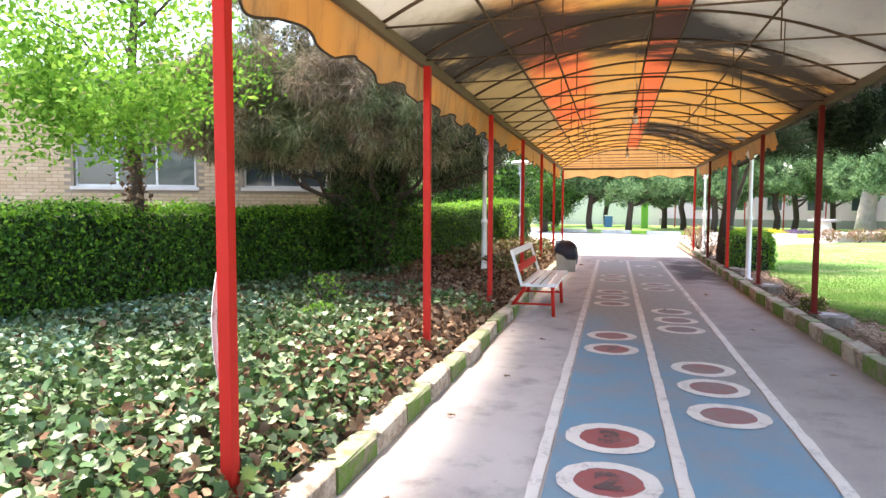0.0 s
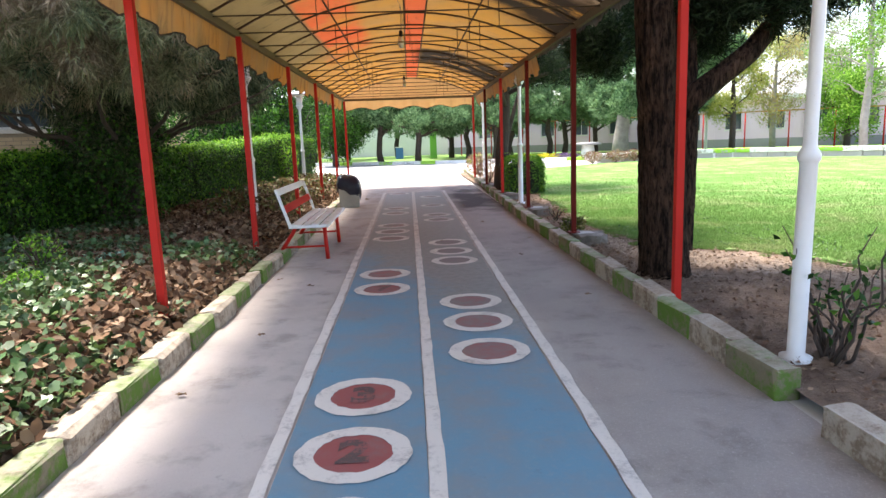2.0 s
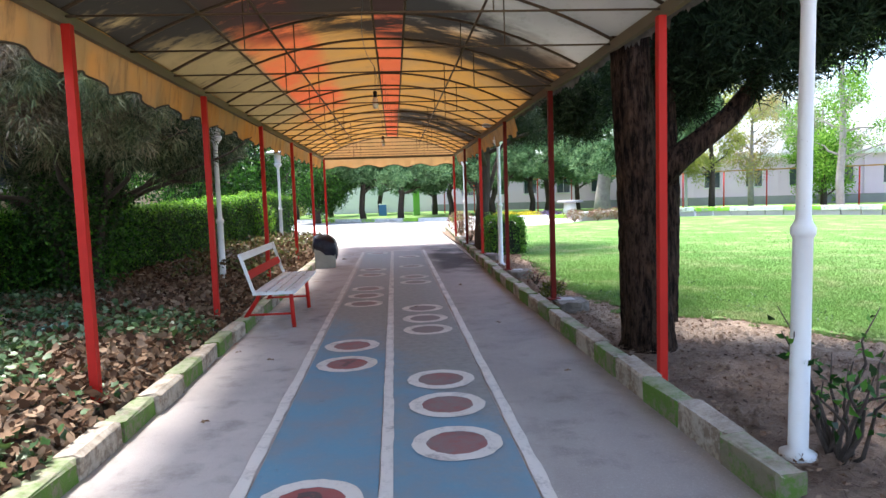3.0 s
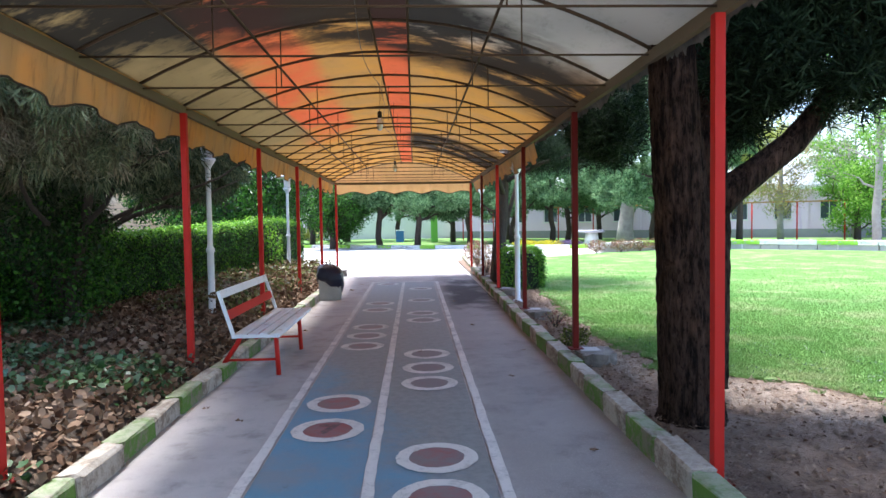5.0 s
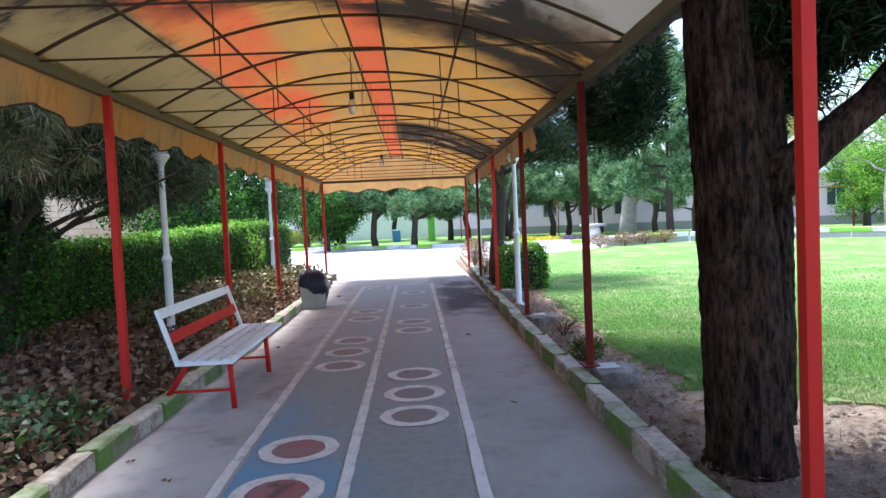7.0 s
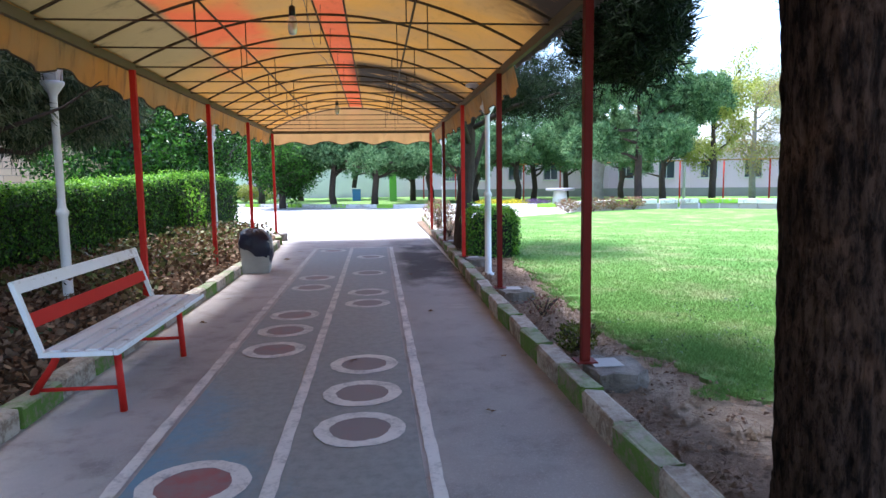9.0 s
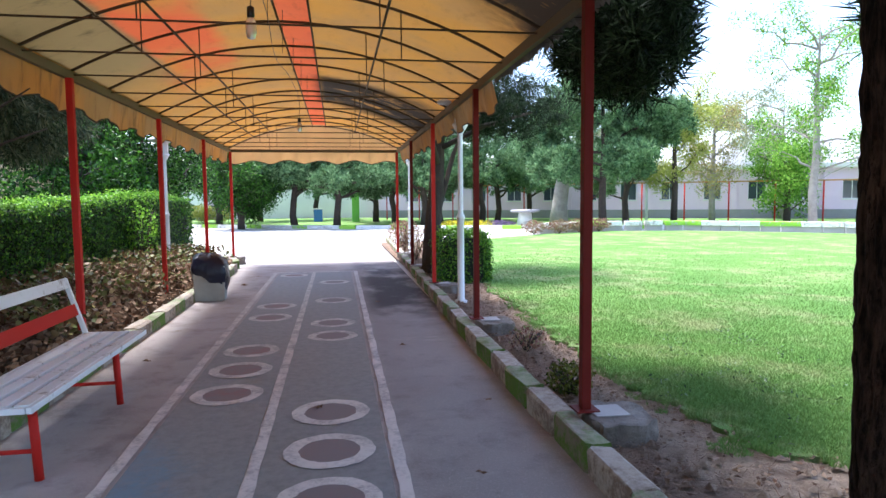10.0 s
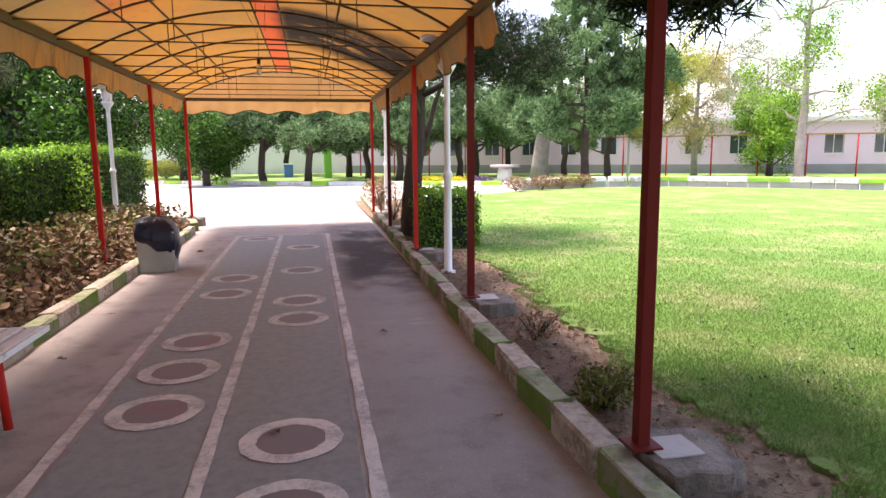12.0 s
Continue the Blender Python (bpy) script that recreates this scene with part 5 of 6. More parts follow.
def far_broadleaf(x, y, h, spread, low, n, material, bark, seed, name, label, size=0.16):
    rng = np.random.default_rng(seed)
    trunk = [(bent(rng, (x, y, 0), (x, y, h * 0.9), 6, 0.015), [0.22, 0.19, 0.17, 0.14, 0.1, 0.06, 0.02])]
    limbs, cen = [], []
    for k in range(16):
        a, z0 = k * 2.4, low + (h - low) * 0.75 * rng.random()
        e = np.array((x + spread * math.cos(a) * rng.uniform(0.5, 1), y + spread * math.sin(a) * rng.uniform(0.5, 1), z0 + rng.uniform(0.6, 1.8)))
        limbs.append((bent(rng, (x, y, z0), e, 5, 0.12), [0.07, 0.055, 0.04, 0.03, 0.02, 0.008]))
        for f in (0.45, 0.7, 0.9):
            o = np.array((x, y, z0)) + (e - np.array((x, y, z0))) * f
            limbs.append((bent(rng, o, o + rng.normal(size=3) * spread * 0.22 + (0, 0, 0.35), 3, 0.1), [0.022, 0.017, 0.012, 0.005]))
        for f in np.linspace(0.35, 1.05, 8):
            cen.append(np.array((x, y, z0)) + (e - np.array((x, y, z0))) * f + rng.normal(size=3) * 0.3)
    cen = np.asarray(cen)
    pos = np.repeat(cen, max(1, n // len(cen)), 0)
    pos = pos + rng.normal(size=pos.shape) * 0.24
    return tree(name, label, trunk, limbs, bark, [("leaves", leaves("leaves", pos, size, material, rng, 0.1, 0.55))], 8)


far_broadleaf(24.0, 33.4, 11.5, 4.0, 2.6, 11000, M["bright_leaf"], M["pale_bark"], 41, "plane_tree", "tall pale-barked tree with sparse spring leaves", 0.12)
far_broadleaf(20.4, 40.2, 7.4, 2.5, 1.9, 15000, M["yellow_leaf"], M["dark_bark"], 42, "yellow_tree", "yellow-green leafing tree before the pink building", 0.14)
far_broadleaf(24.6, 43.0, 8.4, 2.2, 1.5, 7000, M["russet_leaf"], M["pale_bark"], 52, "budding_tree", "tall thin tree with russet and green buds", 0.13)
far_broadleaf(34.6, 36.4, 7.0, 4.0, 2.6, 12000, M["grey_leaf"], M["dark_bark"], 53, "spreading_tree", "spreading tree with dull olive spring leaves", 0.13)
far_broadleaf(31.0, 45.0, 9.0, 3.6, 2.5, 8000, M["grey_leaf"], M["pale_bark"], 43, "plane_tree", "pale leafing tree before the pink building")
far_broadleaf(28.0, 40.5, 4.6, 2.0, 0.6, 9000, M["bright_leaf"], M["dark_bark"], 44, "young_tree", "small bright green tree before the pink building")
far_broadleaf(36.0, 33.0, 9.0, 4.2, 3.0, 3600, M["grey_leaf"], M["pale_bark"], 45, "plane_tree", "bare-branched pale tree on the lawn")
far_broadleaf(33.0, 52.0, 11.0, 4.0, 3.0, 9000, M["grey_leaf"], M["pale_bark"], 46, "plane_tree", "tall pale leafing tree behind the buildings")
far_broadleaf(21.0, 58.0, 11.0, 4.0, 3.0, 9000, M["grey_leaf"], M["pale_bark"], 47, "plane_tree", "tall pale leafing tree behind the buildings")
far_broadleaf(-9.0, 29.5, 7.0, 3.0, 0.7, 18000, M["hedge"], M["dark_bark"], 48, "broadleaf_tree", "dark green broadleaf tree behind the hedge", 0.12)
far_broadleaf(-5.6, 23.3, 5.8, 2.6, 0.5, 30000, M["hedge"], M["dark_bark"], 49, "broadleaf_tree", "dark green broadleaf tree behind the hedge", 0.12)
far_broadleaf(-4.4, 42.6, 5.6, 2.6, 0.3, 26000, M["hedge"], M["dark_bark"], 50, "shrub_tree", "broad many-stemmed green shrub at the road edge", 0.14)
far_broadleaf(-4.5, 24.6, 3.0, 2.0, 0.1, 16000, M["hedge"], M["dark_bark"], 51, "shrub_tree", "dense dark green shrub behind the end of the hedge", 0.1)


# ---- brick building behind the hedge ----
def wall_with_holes(length, height, thick, holes):
    """A wall along local x from 0, its front at y=0, with through openings (x0, x1, z0, z1)."""
    bm = bmesh.new()
    xs = sorted({0.0, length, *[h[0] for h in holes], *[h[1] for h in holes]})
    zs = sorted({0.0, height, *[h[2] for h in holes], *[h[3] for h in holes]})
    for i in range(len(xs) - 1):
        for j in range(len(zs) - 1):
            cx, cz = (xs[i] + xs[i + 1]) / 2, (zs[j] + zs[j + 1]) / 2
            if not any(h[0] < cx < h[1] and h[2] < cz < h[3] for h in holes):
                add_box(bm, (xs[i], 0, zs[j]), (xs[i + 1], thick, zs[j + 1]))
    bmesh.ops.remove_doubles(bm, verts=bm.verts, dist=0.0005)
    return bm


def window(parent, x0, x1, z0, z1, panes, depth=0.12, sill=True):
    w = thing("window", None)
    w.parent = parent
    fw = 0.045
    part("frame", box((x0, depth, z0), (x1, depth + 0.05, z0 + fw), 0.004), M["frame_alu"], w)
    part("frame", box((x0, depth, z1 - fw), (x1, depth + 0.05, z1), 0.004), M["frame_alu"], w)
    for k in range(panes + 1):
        xx = x0 + (x1 - x0 - fw) * k / panes
        part("frame", box((xx, depth + 0.002, z0 + fw), (xx + fw, depth + 0.048, z1 - fw), 0.004), M["frame_alu"], w)
    for k in range(panes):
        a, b = x0 + (x1 - x0 - fw) * k / panes + fw, x0 + (x1 - x0 - fw) * (k + 1) / panes
        part("pane", box((a, depth + 0.02, z0 + fw), (b, depth + 0.028, z1 - fw)), M["glass"], w)
    if sill:
        part("sill", box((x0 - 0.06, -0.06, z0 - 0.07), (x1 + 0.06, depth, z0 - 0.002), 0.008), M["stone_white"], w)
    return w


A0, A1 = Vector((-15.5, 7.85)), Vector((-5.25, 13.3))
along = (A1 - A0).normalized()
LEN_A = (A1 - A0).length
MA = Matrix.Translation((A0.x, A0.y, 0)) @ Matrix.Rotation(math.atan2(along.y, along.x), 4, "Z")
house = thing("house", MA, "low building of pale buff brick with wide metal windows", "building")
WINS = [(1.2, 3.4), (5.75, 8.05), (9.0, 10.75)]
SILL, HEAD = 1.93, 3.1
part("wall", wall_with_holes(LEN_A, 3.9, 0.3, [(a, b, SILL, HEAD) for a, b in WINS]), M["mortar"], house)
part("side_wall", box((LEN_A - 0.3, 0.301, 0), (LEN_A, 6.0, 3.9)), M["mortar"], house)
part("roof", box((-0.3, -0.35, 3.901), (LEN_A + 0.3, 6.2, 4.15), 0.02), M["roof_felt"], house)
for a, b in WINS:
    window(house, a, b, SILL, HEAD, 3)
    part("room_back", box((a - 0.3, 1.2, 1.5), (b + 0.3, 1.22, 3.4)), M["plinth"], house)

annex = thing("house", pose(-14.5, 25.0, 0), "sunlit buff brick wing standing behind the hedge", "building")
part("wall", box((0, 0, 0), (7.7, 0.3, 3.6)), M["mortar"], annex)
part("side_wall", box((7.4, 0.301, 0), (7.7, 9, 3.6)), M["mortar"], annex)
part("roof", box((-0.2, -0.3, 3.601), (7.9, 9.2, 3.8), 0.02), M["roof_felt"], annex)


# ---- pink building beyond the lawn ----
P0, P1 = Vector((4.0, 60.5)), Vector((54.0, 33.0))
along = (P1 - P0).normalized()
LEN_P = (P1 - P0).length
MP = Matrix.Translation((P0.x, P0.y, 0)) @ Matrix.Rotation(math.atan2(along.y, along.x), 4, "Z")
school = thing("school_building", MP, "long pink plastered building with grey plinth and dark windows", "building")
wins = [(3.0 + 2.9 * k, 4.15 + 2.9 * k, 1.4, 2.75) for k in range(18)]
part("wall", wall_with_holes(LEN_P, 3.5, 0.35, wins), M["pink_wall"], school)
part("plinth", box((-0.05, -0.06, 0), (LEN_P, -0.002, 0.7)), M["plinth"], school)
part("cornice", box((-0.2, -0.4, 3.501), (LEN_P + 0.2, 9, 3.85), 0.03), M["white_wall"], school)
part("upper_storey", box((24, 6.0, 3.851), (LEN_P, 12, 5.8), 0.03), M["white_wall"], school)
for a, b, z0, z1 in wins:
    window(school, a, b, z0, z1, 2, 0.15)
    part("room_back", box((a - 0.2, 0.9, 1.0), (b + 0.2, 0.92, 3.0)), M["plinth"], school)
for k in range(9):
    x = 4.75 + 5.8 * k
    part("pilaster", box((x, -0.12, 0.7), (x + 0.45, -0.003, 3.5), 0.01), M["pink_wall"], school)
far_wall = thing("boundary_wall", pose(-46, 64, 0, 0, 0, -3), "long pale wall behind the far trees", "wall")
part("wall", box((0, 0, 0), (52, 0.3, 2.6)), M["white_wall"], far_wall)
part("coping", box((-0.1, -0.06, 2.601), (52.1, 0.36, 2.72), 0.02), M["cut_stone"], far_wall)
part("door", box((36, -0.06, 0), (38.2, -0.003, 2.3)), M["pink_wall"], far_wall)

# the second walkway's red posts and rail before the pink building
rail = thing("far_walkway", MP, "row of thin red posts before the pink building", "walkway")
for k in range(15):
    child("post", tubes("post", [([(4 + 2.6 * k, -6.0, 0), (4 + 2.6 * k, -6.0, 2.5)], [0.045, 0.045])], M["red_paint"], 6), rail)
part("beam", box((4, -6.05, 2.5), (40.4, -5.95, 2.58)), M["valance"], rail)

# ---- kerbs and low wall across the road ----
far_kerb = thing("kerb_far", None, "kerb of white and lime green stones along the far lawn", "kerb", kind="structure")
FW = [kerb_mesh(0.98, 0.2, 0.18, M["far_white"], 50), kerb_mesh(0.98, 0.2, 0.18, M["kerb_lime"], 51)]
low_wall = thing("low_wall", None, "low grey stone wall with white and lime painted coping round the lawn", "wall")
CW = [kerb_mesh(0.78, 0.15, 0.26, M["far_white"], 52), kerb_mesh(0.78, 0.15, 0.26, M["kerb_lime"], 53)]
GW = kerb_mesh(0.76, 0.31, 0.2, M["cut_stone"], 54)


def lay(line, step, do):
    pts = [Vector(p) for p in line]
    k = 0
    for a, b in zip(pts, pts[1:]):
        d = (b - a)
        n = max(1, round(d.length / step))
        ang = math.degrees(math.atan2(d.y, d.x)) - 90
        for i in range(n):
            p = a + d * (i / n)
            do(k, p.x, p.y, ang)
            k += 1


lay([(-40, 52), (-14, 47.3), (-6, 45.3), (2.0, 40.8), (9.5, 38.0), (14.5, 36.3), (26, 33.3)], 1.0, lambda k, x, y, a: child("kerb_stone", FW[0 if k % 3 else 1], far_kerb, m=pose(x, y, 0, 0, 0, a)))


def wall_piece(k, x, y, a):
    child("base_stone", GW, low_wall, m=pose(x, y, 0.02, 0, 0, a))
    child("coping_stone", CW[0 if k % 5 < 3 else 1], low_wall, m=pose(x - 0.03, y, 0.38, 0, 0, a))


lay([(9.4, 31.7), (13.0, 33.0), (16.5, 32.2), (20.1, 29.2), (22.1, 26.7), (26.2, 21.8), (34, 14)], 0.8, wall_piece)

# things on the far lawns
stump = thing("tree_stump", pose(13.3, 40.0, 0), "tall pale cut tree trunk without branches", "tree trunk")
child("trunk", tubes("trunk", [([(0, 0, -0.1), (0.05, 0, 1.2), (0.2, 0, 2.4), (0.35, 0, 3.0)], [0.55, 0.42, 0.38, 0.42])], M["pale_bark"], 12, 0.06), stump)
table = thing("stone_table", pose(10.9, 38.6, 0), "round grey stone table on a pedestal", "table")
v, f = lathe([(0.45, 0), (0.4, 0.5), (0.35, 0.85)], 12)
child("pedestal", mesh_data("pedestal", v, f, M["stone_white"], True), table)
v, f = lathe([(0.75, 0.851), (0.78, 0.9), (0.78, 0.97), (0.7, 1.0)], 16)
child("tabletop", mesh_data("tabletop", v, f, M["plinth"], True), table)
booth = thing("water_cooler", pose(-0.4, 52, 0), "blue box-shaped water cooler under the trees", "water cooler")
part("body", box((-0.3, -0.25, 0.0), (0.3, 0.25, 0.95), 0.05), M["blue_plastic"], booth)
part("top", box((-0.34, -0.29, 0.951), (0.34, 0.29, 1.02), 0.02), M["white_wall"], booth)
gp = thing("green_panel", pose(2.2, 50, 0), "tall bright green painted panel under the trees", "panel")
part("panel", box((-0.25, -0.08, 0), (0.25, 0.08, 2.4), 0.02), M["green_paint"], gp)
pole = thing("light_pole", pose(19.6, 42, 0), "thin white pole before the pink building", "pole")
child("shaft", tubes("shaft", [([(0, 0, 0), (0, 0, 4.6)], [0.09, 0.07])], M["white_steel"], 8), pole)


def shrub(x, y, z, r, h, n, material, name, label, size, seed):
    rng = np.random.default_rng(seed)
    t = thing(name, None, label, "shrub")
    for k in range(9):
        a = k * 2.4
        child("stem", tubes("stem", [([(x, y, z), (x + 0.4 * r * math.cos(a), y + 0.4 * r * math.sin(a), z + 0.5 * h), (x + 0.8 * r * math.cos(a), y + 0.8 * r * math.sin(a), z + h * rng.uniform(0.7, 1.0))], [0.012, 0.009, 0.004])], M["dark_bark"], 5), t)
    pos = in_ellipsoid(rng, n, (x, y, z + h * 0.55), (r, r, h * 0.5), 0.2)
    tagged(child("leaves", leaves("leaves", pos, size, material, rng, 0.2, 0.55), t), kind="stuff")
    return t


shrub(2.85, 21.0, 0.07, 0.4, 0.8, 900, M["red_leaf"], "rose_shrub", "reddish leafing rose shrub behind the kerb", 0.05, 61)
shrub(2.9, 24.3, 0.07, 0.5, 0.9, 900, M["red_leaf"], "rose_shrub", "reddish leafing rose shrub behind the kerb", 0.06, 62)
shrub(3.0, 26.2, 0.07, 0.5, 0.8, 800, M["red_leaf"], "rose_shrub", "reddish leafing rose shrub behind the kerb", 0.06, 63)
shrub(-3.35, 7.1, 0.28, 0.26, 0.45, 170, M["bright_leaf"], "seedling", "bright green leafy seedling in the bed", 0.05, 64)
shrub(-2.95, 6.1, 0.28, 0.18, 0.25, 250, M["bright_leaf"], "seedling", "bright green leafy seedling in the bed", 0.045, 65)
shrub(-3.15, 19.6, 0.2, 0.35, 1.35, 420, M["hedge_bright"], "sapling", "slender bright green sapling before the hedge", 0.075, 68)
shrub(2.66, 9.75, 0.06, 0.2, 0.26, 700, M["weed"], "weed_clump", "low yellow-green weeds beside the footing", 0.035, 66)
shrub(2.72, 11.1, 0.08, 0.2, 0.25, 260, M["red_leaf"], "weed_clump", "low straggling weeds beside the kerb", 0.035, 67)
for k, (x, y) in enumerate(((8.9, 30.6), (10.2, 31.2), (11.3, 31.8), (12.4, 32.2))):
    shrub(x, y, 0.09, 0.55, 0.6, 500, M["red_leaf"], "rose_shrub", "low rose shrub at the lawn's far edge", 0.09, 70 + k)
for k, (x, y) in enumerate(((-8.5, 53), (-7.2, 52.6), (-9.8, 53.4))):
    shrub(x, y, 0.05, 0.9, 1.3, 1500, M["yellow_leaf"], "clipped_shrub", "yellow-green clipped shrub under the far trees", 0.14, 80 + k)
for k, (x, y, mat_name) in enumerate(((8.6, 39.6, "yellow_flower"), (9.8, 39.6, "purple_flower"), (7.4, 40.4, "yellow_flower"))):
    shrub(x, y, 0.05, 0.9, 0.35, 900, M[mat_name], "flower_bed", "low bed of yellow flowers" if "yellow" in mat_name else "low bed of purple flowers", 0.09, 90 + k)

# the straggling rose by the lamp
rng = np.random.default_rng(101)
rose = thing("rose_bush", None, "straggling rose bush with dark stems beside the lamp post", "shrub")
tips = []
for k in range(13):
    a, ln = k * 2.4, rng.uniform(0.45, 0.85)
    base_p = np.array((2.9 + rng.normal() * 0.04, 4.28 + rng.normal() * 0.04, 0.05))
    e = base_p + np.array((0.3 * math.cos(a), 0.22 * math.sin(a), ln))
    child("stem", tubes("stem", [(bent(rng, base_p, e, 5, 0.12), [0.014, 0.012, 0.01, 0.008, 0.006, 0.003])], M["dark_bark"], 5), rose)
    for f in np.linspace(0.5, 1, 6):
        tips.append(base_p + (e - base_p) * f)
tips = np.repeat(np.asarray(tips)[::2], 3, 0)
tagged(child("leaves", leaves("leaves", tips + rng.normal(size=tips.shape) * 0.05, 0.065, M["hedge"], rng, 0.2, 0.55), rose), kind="stuff")


# ---- ground cover, litter and grass ----
def scatter(rng, n, x0, x1, y0, y1, keep):
    p = np.stack([rng.uniform(x0, x1, n), rng.uniform(y0, y1, n)], 1)
    return np.array([q for q in p if keep(q[0], q[1])])


def bed_points(p, rng, lift):
    return np.array([(x, y, bed_height(x, y) + rng.uniform(0.0, lift)) for x, y in p])


def hedge_x(y):
    return -5.75 + max(0, y - 6) * 0.2 + (0.02 if y > 12 else 0)


rng = np.random.default_rng(201)
ivy_p = scatter(rng, 60000, -6.2, -1.5, 0.3, 13.0, lambda x, y: x > hedge_x(y) and (noise.noise(Vector((x * 0.8, y * 0.8, 2))) * 2.2 + (6.4 - y) * 0.4 + (-2.1 - x) * 0.55) > rng.normal() * 0.4)
tagged(new("ivy", shaped_leaves("ivy", bed_points(ivy_p, rng, 0.16), 0.063, M["ivy"], rng, 0.45, IVY_SHAPE, 0.35)), "pale green ivy covering the planting bed", "ivy", kind="stuff")
blue_p = scatter(rng, 9000, -6.0, -2.6, 3.6, 7.6, lambda x, y: x > hedge_x(y) and noise.noise(Vector((x * 0.9, y * 0.9, 9))) + (-3.9 - x) * 0.35 > 0.05)
tagged(new("ground_cover", leaves("ground_cover", bed_points(blue_p, rng, 0.16), 0.06, M["blue_cover"], rng, 0.45, 0.7)), "bluish green ground cover in the bed", "ground cover", kind="stuff")
dry_p = scatter(rng, 60000, -5.8, -1.46, 0.3, 20.5, lambda x, y: x > hedge_x(y) and (y > 5.2 or x > -2.6 or rng.random() < 0.22) and rng.random() < 0.85)
tagged(new("leaf_litter", shaped_leaves("leaf_litter", bed_points(dry_p, rng, 0.12), 0.077, M["dry"], rng, 0.38, DRY_SHAPE, 0.9)), "brown curled dry leaves heaped over the bed", "leaf litter", kind="stuff")
low_p = scatter(rng, 8000, -3.6, -1.6, 11.5, 21.5, lambda x, y: noise.noise(Vector((x * 1.1, y * 0.8, 4))) > -0.12)
tagged(new("low_plants", shaped_leaves("low_plants", bed_points(low_p, rng, 0.34), 0.075, M["low_leaf"], rng, 0.35, DRY_SHAPE, 0.4)), "mixed low green plants before the hedge", "ground cover", kind="stuff")


def lawn_edge(y):
    for (xa, ya), (xb, yb) in zip(EDGE, EDGE[1:]):
        if yb <= y <= ya:
            return xa + (xb - xa) * (ya - y) / max(ya - yb, 1e-6)
    return 9.5


def grass(n, reach, length, width, seed):
    """Blades thinning out with distance from the walkway."""
    rng = np.random.default_rng(seed)
    p = np.stack([3.0 + np.abs(rng.normal(size=n)) * reach, 8.5 + rng.normal(size=n) * reach * 1.1], 1)
    p = np.array([(x, y) for x, y in p if 2.5 < y < 27 and x > lawn_edge(y) + 0.42 * noise.noise(Vector((x * 3, y * 3, 1))) + 0.2 * noise.noise(Vector((x * 9, y * 9, 1))) - 0.06])
    m = len(p)
    base_p = np.concatenate([p, np.full((m, 1), 0.092)], 1)
    side = unit(np.concatenate([rng.normal(size=(m, 2)), np.zeros((m, 1))], 1)) * width
    tip = base_p + np.concatenate([rng.normal(size=(m, 2)) * length * 0.45, length * rng.uniform(0.5, 1.2, (m, 1))], 1)
    return soup("grass", np.stack([base_p - side, base_p + side, tip], 1), 3, M["blade"])


tagged(new("grass", grass(230000, 2.8, 0.03, 0.0034, 301)), "short patchy lawn grass", "grass", kind="stuff")
tagged(new("grass", grass(150000, 6.5, 0.03, 0.006, 302)), "short patchy lawn grass farther off", "grass", kind="stuff")
rng = np.random.default_rng(303)
wp = scatter(rng, 5000, 3.2, 7.0, 5.5, 12.0, lambda x, y: lawn_edge(y) < x < lawn_edge(y) + 2.0 and noise.noise(Vector((x * 2.5, y * 2.5, 8))) > 0.18)
tagged(new("lawn_weeds", leaves("lawn_weeds", np.concatenate([wp, rng.uniform(0.1, 0.15, (len(wp), 1))], 1), 0.032, M["ivy"], rng, 0.4, 0.45)), "broad-leaved pale green weeds in the lawn edge", "weeds", kind="stuff")

dp = scatter(rng, 52000, 2.45, 7.5, 0.5, 26.0, lambda x, y: x < lawn_edge(y) + 0.25)
soil_top = np.concatenate([dp, rng.uniform(0.077, 0.087, (len(dp), 1))], 1)
way = unit(np.concatenate([rng.normal(size=(len(dp), 2)), rng.normal(size=(len(dp), 1)) * 0.12], 1)) * rng.uniform(0.04, 0.12, (len(dp), 1))
side = np.stack([-way[:, 1], way[:, 0], way[:, 2] * 0], 1) * 0.035
tagged(new("pine_straw", soup("pine_straw", np.stack([soil_top - side, soil_top + side, soil_top + way + (0, 0, 0.006)], 1), 3, M["dry"])), "dry pine straw and twigs on the earth strip", "litter", kind="stuff")
cp = scatter(rng, 11000, 2.45, 7.0, 1.6, 22.0, lambda x, y: x < lawn_edge(y) + 0.1)
tagged(new("earth_litter", leaves("earth_litter", np.concatenate([cp, rng.uniform(0.08, 0.1, (len(cp), 1))], 1), 0.04, M["dry"], rng, 0.75, 0.6)), "small dry leaves and chips on the earth", "litter", kind="stuff")


def clod_field(n, seed):
    rng = np.random.default_rng(seed)
    p = scatter(rng, n, 2.46, 6.0, 3.0, 22.0, lambda x, y: x < lawn_edge(y) + 0.05)
    verts, faces = [], []
    oct_v = np.array([(1, 0, 0), (0, 1, 0), (-1, 0, 0), (0, -1, 0), (0, 0, 0.8), (0, 0, -0.3)])
    oct_f = [(0, 1, 4), (1, 2, 4), (2, 3, 4), (3, 0, 4), (1, 0, 5), (2, 1, 5), (3, 2, 5), (0, 3, 5)]
    for x, y in p:
        r = 0.01 + 0.035 * rng.random() ** 3
        o = len(verts)
        verts += [tuple(np.array((x, y, 0.081)) + v * r * rng.uniform(0.6, 1.3, 3)) for v in oct_v]
        faces += [tuple(i + o for i in q) for q in oct_f]
    return mesh_data("soil_clods", verts, faces, M["dirt"])


tagged(new("soil_clods", clod_field(9000, 304)), "loose clods of brown earth beside the kerb", "soil", kind="stuff")

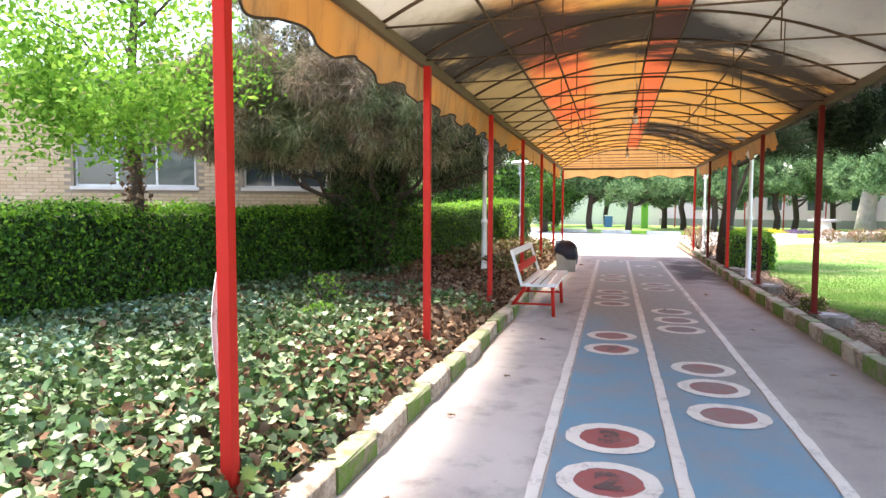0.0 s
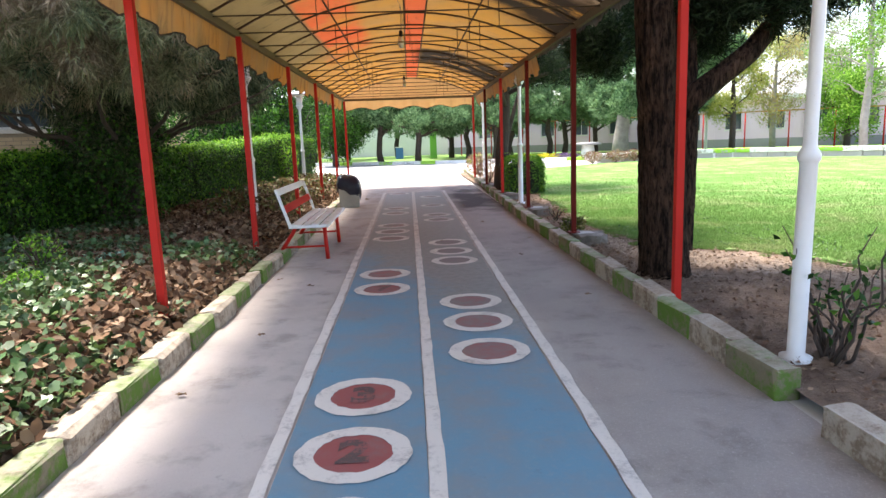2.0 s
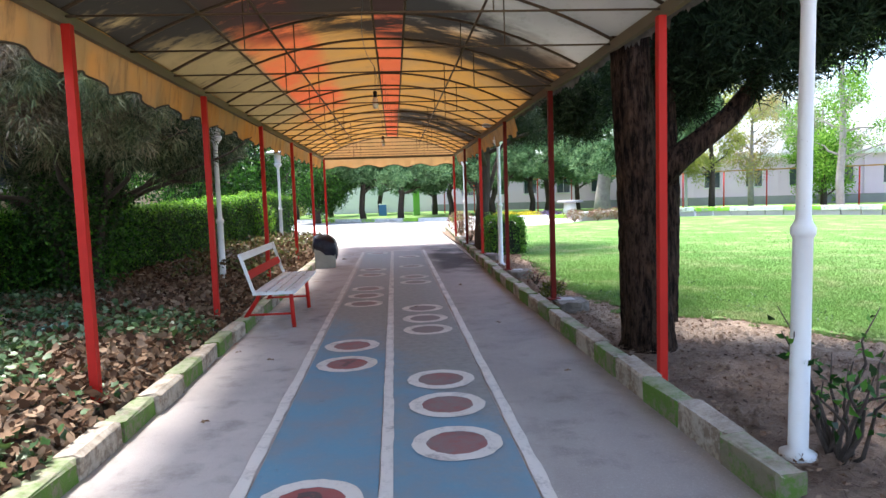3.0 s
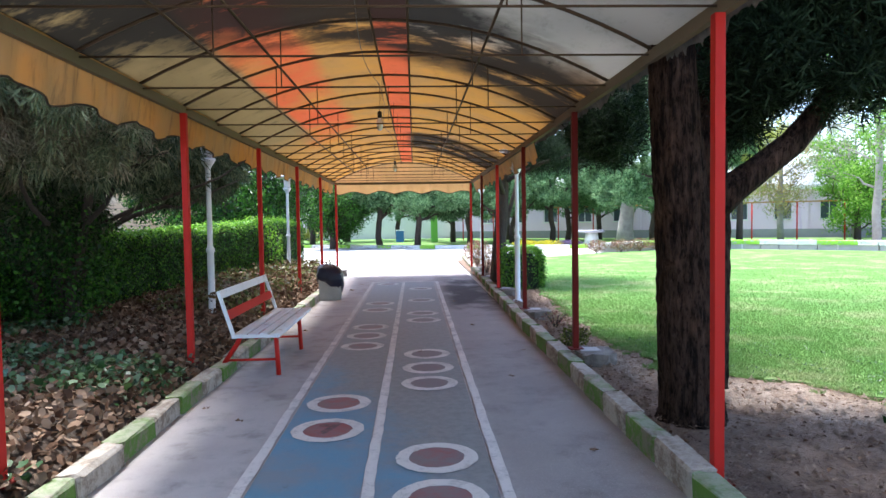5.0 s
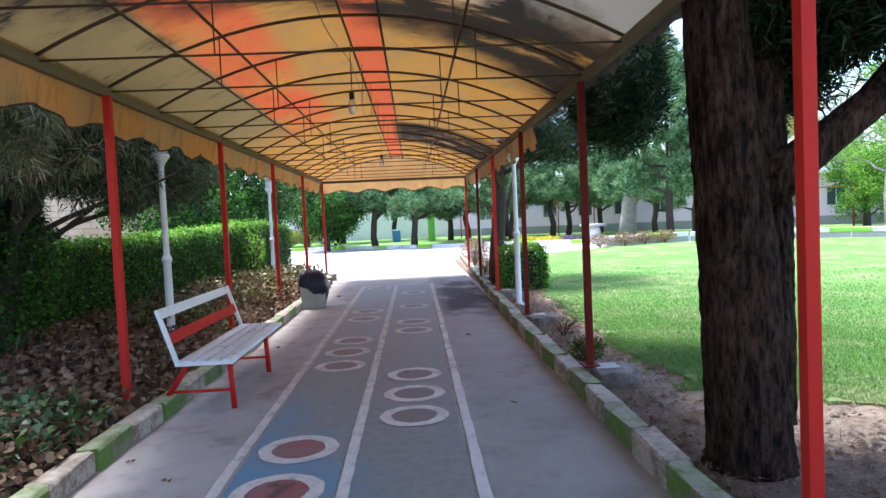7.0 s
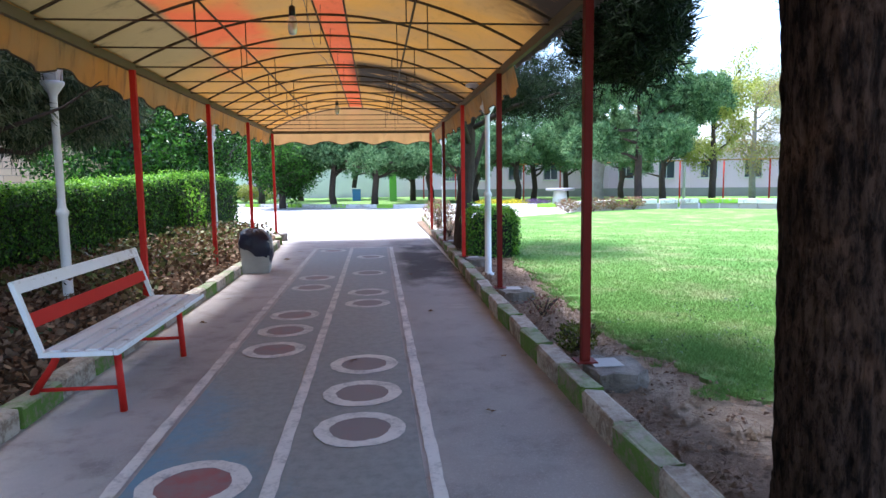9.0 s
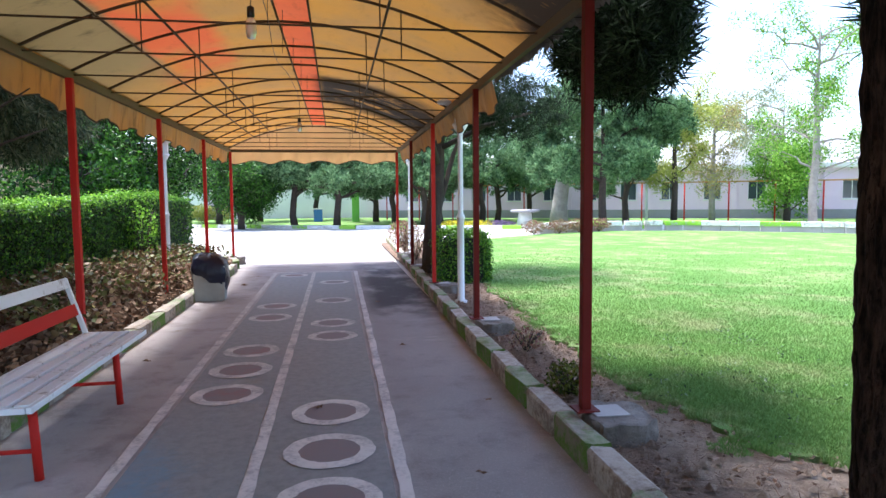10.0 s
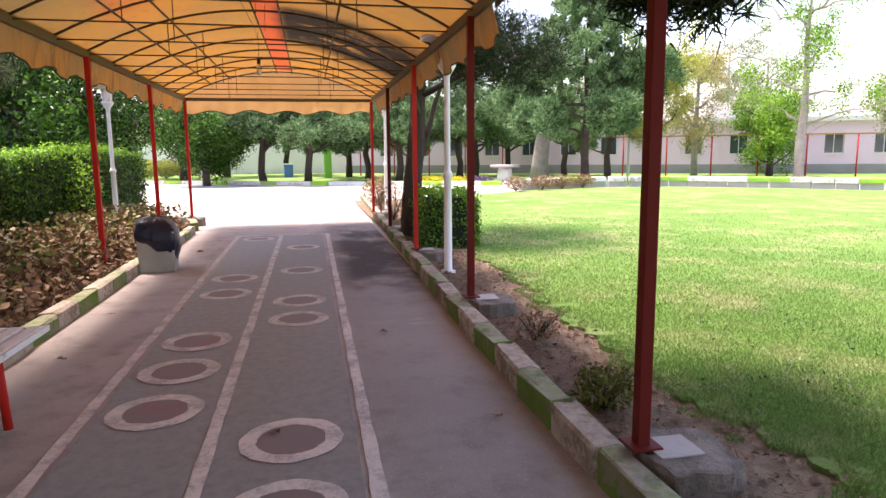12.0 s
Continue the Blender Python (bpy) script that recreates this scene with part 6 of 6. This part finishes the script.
rng = np.random.default_rng(305)
for k, (x, y, s_leaf) in enumerate(((-1.05, 2.93, 0.15), (-0.9, 5.6, 0.06), (-1.1, 4.4, 0.05), (-0.75, 7.3, 0.06), (1.7, 8.6, 0.05), (1.95, 6.4, 0.05), (0.75, 9.95, 0.06), (1.6, 11.9, 0.06), (-0.95, 11.7, 0.07), (-1.0, 13.2, 0.07), (-0.8, 17.4, 0.08), (-0.7, 18.8, 0.08), (2.05, 9.9, 0.06), (1.5, 15.0, 0.07), (-1.15, 7.7, 0.07))):
    me = leaves("fallen_leaf", np.array([(x, y, 0.02), (x + s_leaf * 0.35, y + 0.01, 0.018), (x - s_leaf * 0.25, y + s_leaf * 0.25, 0.018)]), s_leaf, M["dry"], rng, 0.8, 0.55)
    tagged(new("fallen_leaf", me), "dry brown leaf lying on the walkway", "leaf", "fallen leaves")

# ---- bricks of the two walls ----
rng = random.Random(9)


def brick_mesh(length, h, seed):
    r = random.Random(seed)
    bm = box((0, -0.014, 0), (length, 0.012, h))
    for v in bm.verts:
        v.co.y += r.uniform(-0.003, 0.003)
    me = bpy.data.meshes.new("brick")
    bm.to_mesh(me)
    bm.free()
    me.materials.append(M["brick"])
    return me


BR = [brick_mesh(0.215, 0.06, k) for k in range(4)]
count = 0
rest = bmesh.new()
for j in range(int(3.9 / 0.072)):
    z = 0.006 + j * 0.072
    x = 0.01 + (0.114 if j % 2 else 0)
    while x + 0.22 < LEN_A:
        if not any(a - 0.22 < x < b + 0.01 and SILL - 0.14 < z < HEAD for a, b in WINS):
            if 1.5 < z < 1.95 and x > 5.4 and count < 300:
                child("brick", rng.choice(BR), house, m=Matrix.Translation((x, 0, z)))
                count += 1
            elif z > 0.9:
                vs = [rest.verts.new((x + dx, dy, z + dz)) for dx, dy, dz in ((0, -0.014, 0), (0.215, -0.014, 0), (0.215, -0.014, 0.06), (0, -0.014, 0.06), (0, 0.0, 0), (0.215, 0.0, 0), (0.215, 0.0, 0.06), (0, 0.0, 0.06))]
                for q in ((0, 1, 2, 3), (0, 4, 5, 1), (1, 5, 6, 2), (2, 6, 7, 3), (3, 7, 4, 0)):
                    rest.faces.new([vs[i] for i in q])
        x += 0.228
tagged(part("brickwork", rest, M["brick_far"], house), kind="stuff")
rest = bmesh.new()
for j in range(17):
    z = 0.01 + j * 0.205
    x = 0.01 + (0.25 if j % 2 else 0)
    while x + 0.48 < 7.7:
        vs = [rest.verts.new((x + dx, dy, z + dz)) for dx, dy, dz in ((0, -0.02, 0), (0.48, -0.02, 0), (0.48, -0.02, 0.185), (0, -0.02, 0.185), (0, 0.0, 0), (0.48, 0.0, 0), (0.48, 0.0, 0.185), (0, 0.0, 0.185))]
        for q in ((0, 1, 2, 3), (0, 4, 5, 1), (1, 5, 6, 2), (2, 6, 7, 3), (3, 7, 4, 0)):
            rest.faces.new([vs[i] for i in q])
        x += 0.5
tagged(part("blockwork", rest, M["brick_far"], annex), kind="stuff")
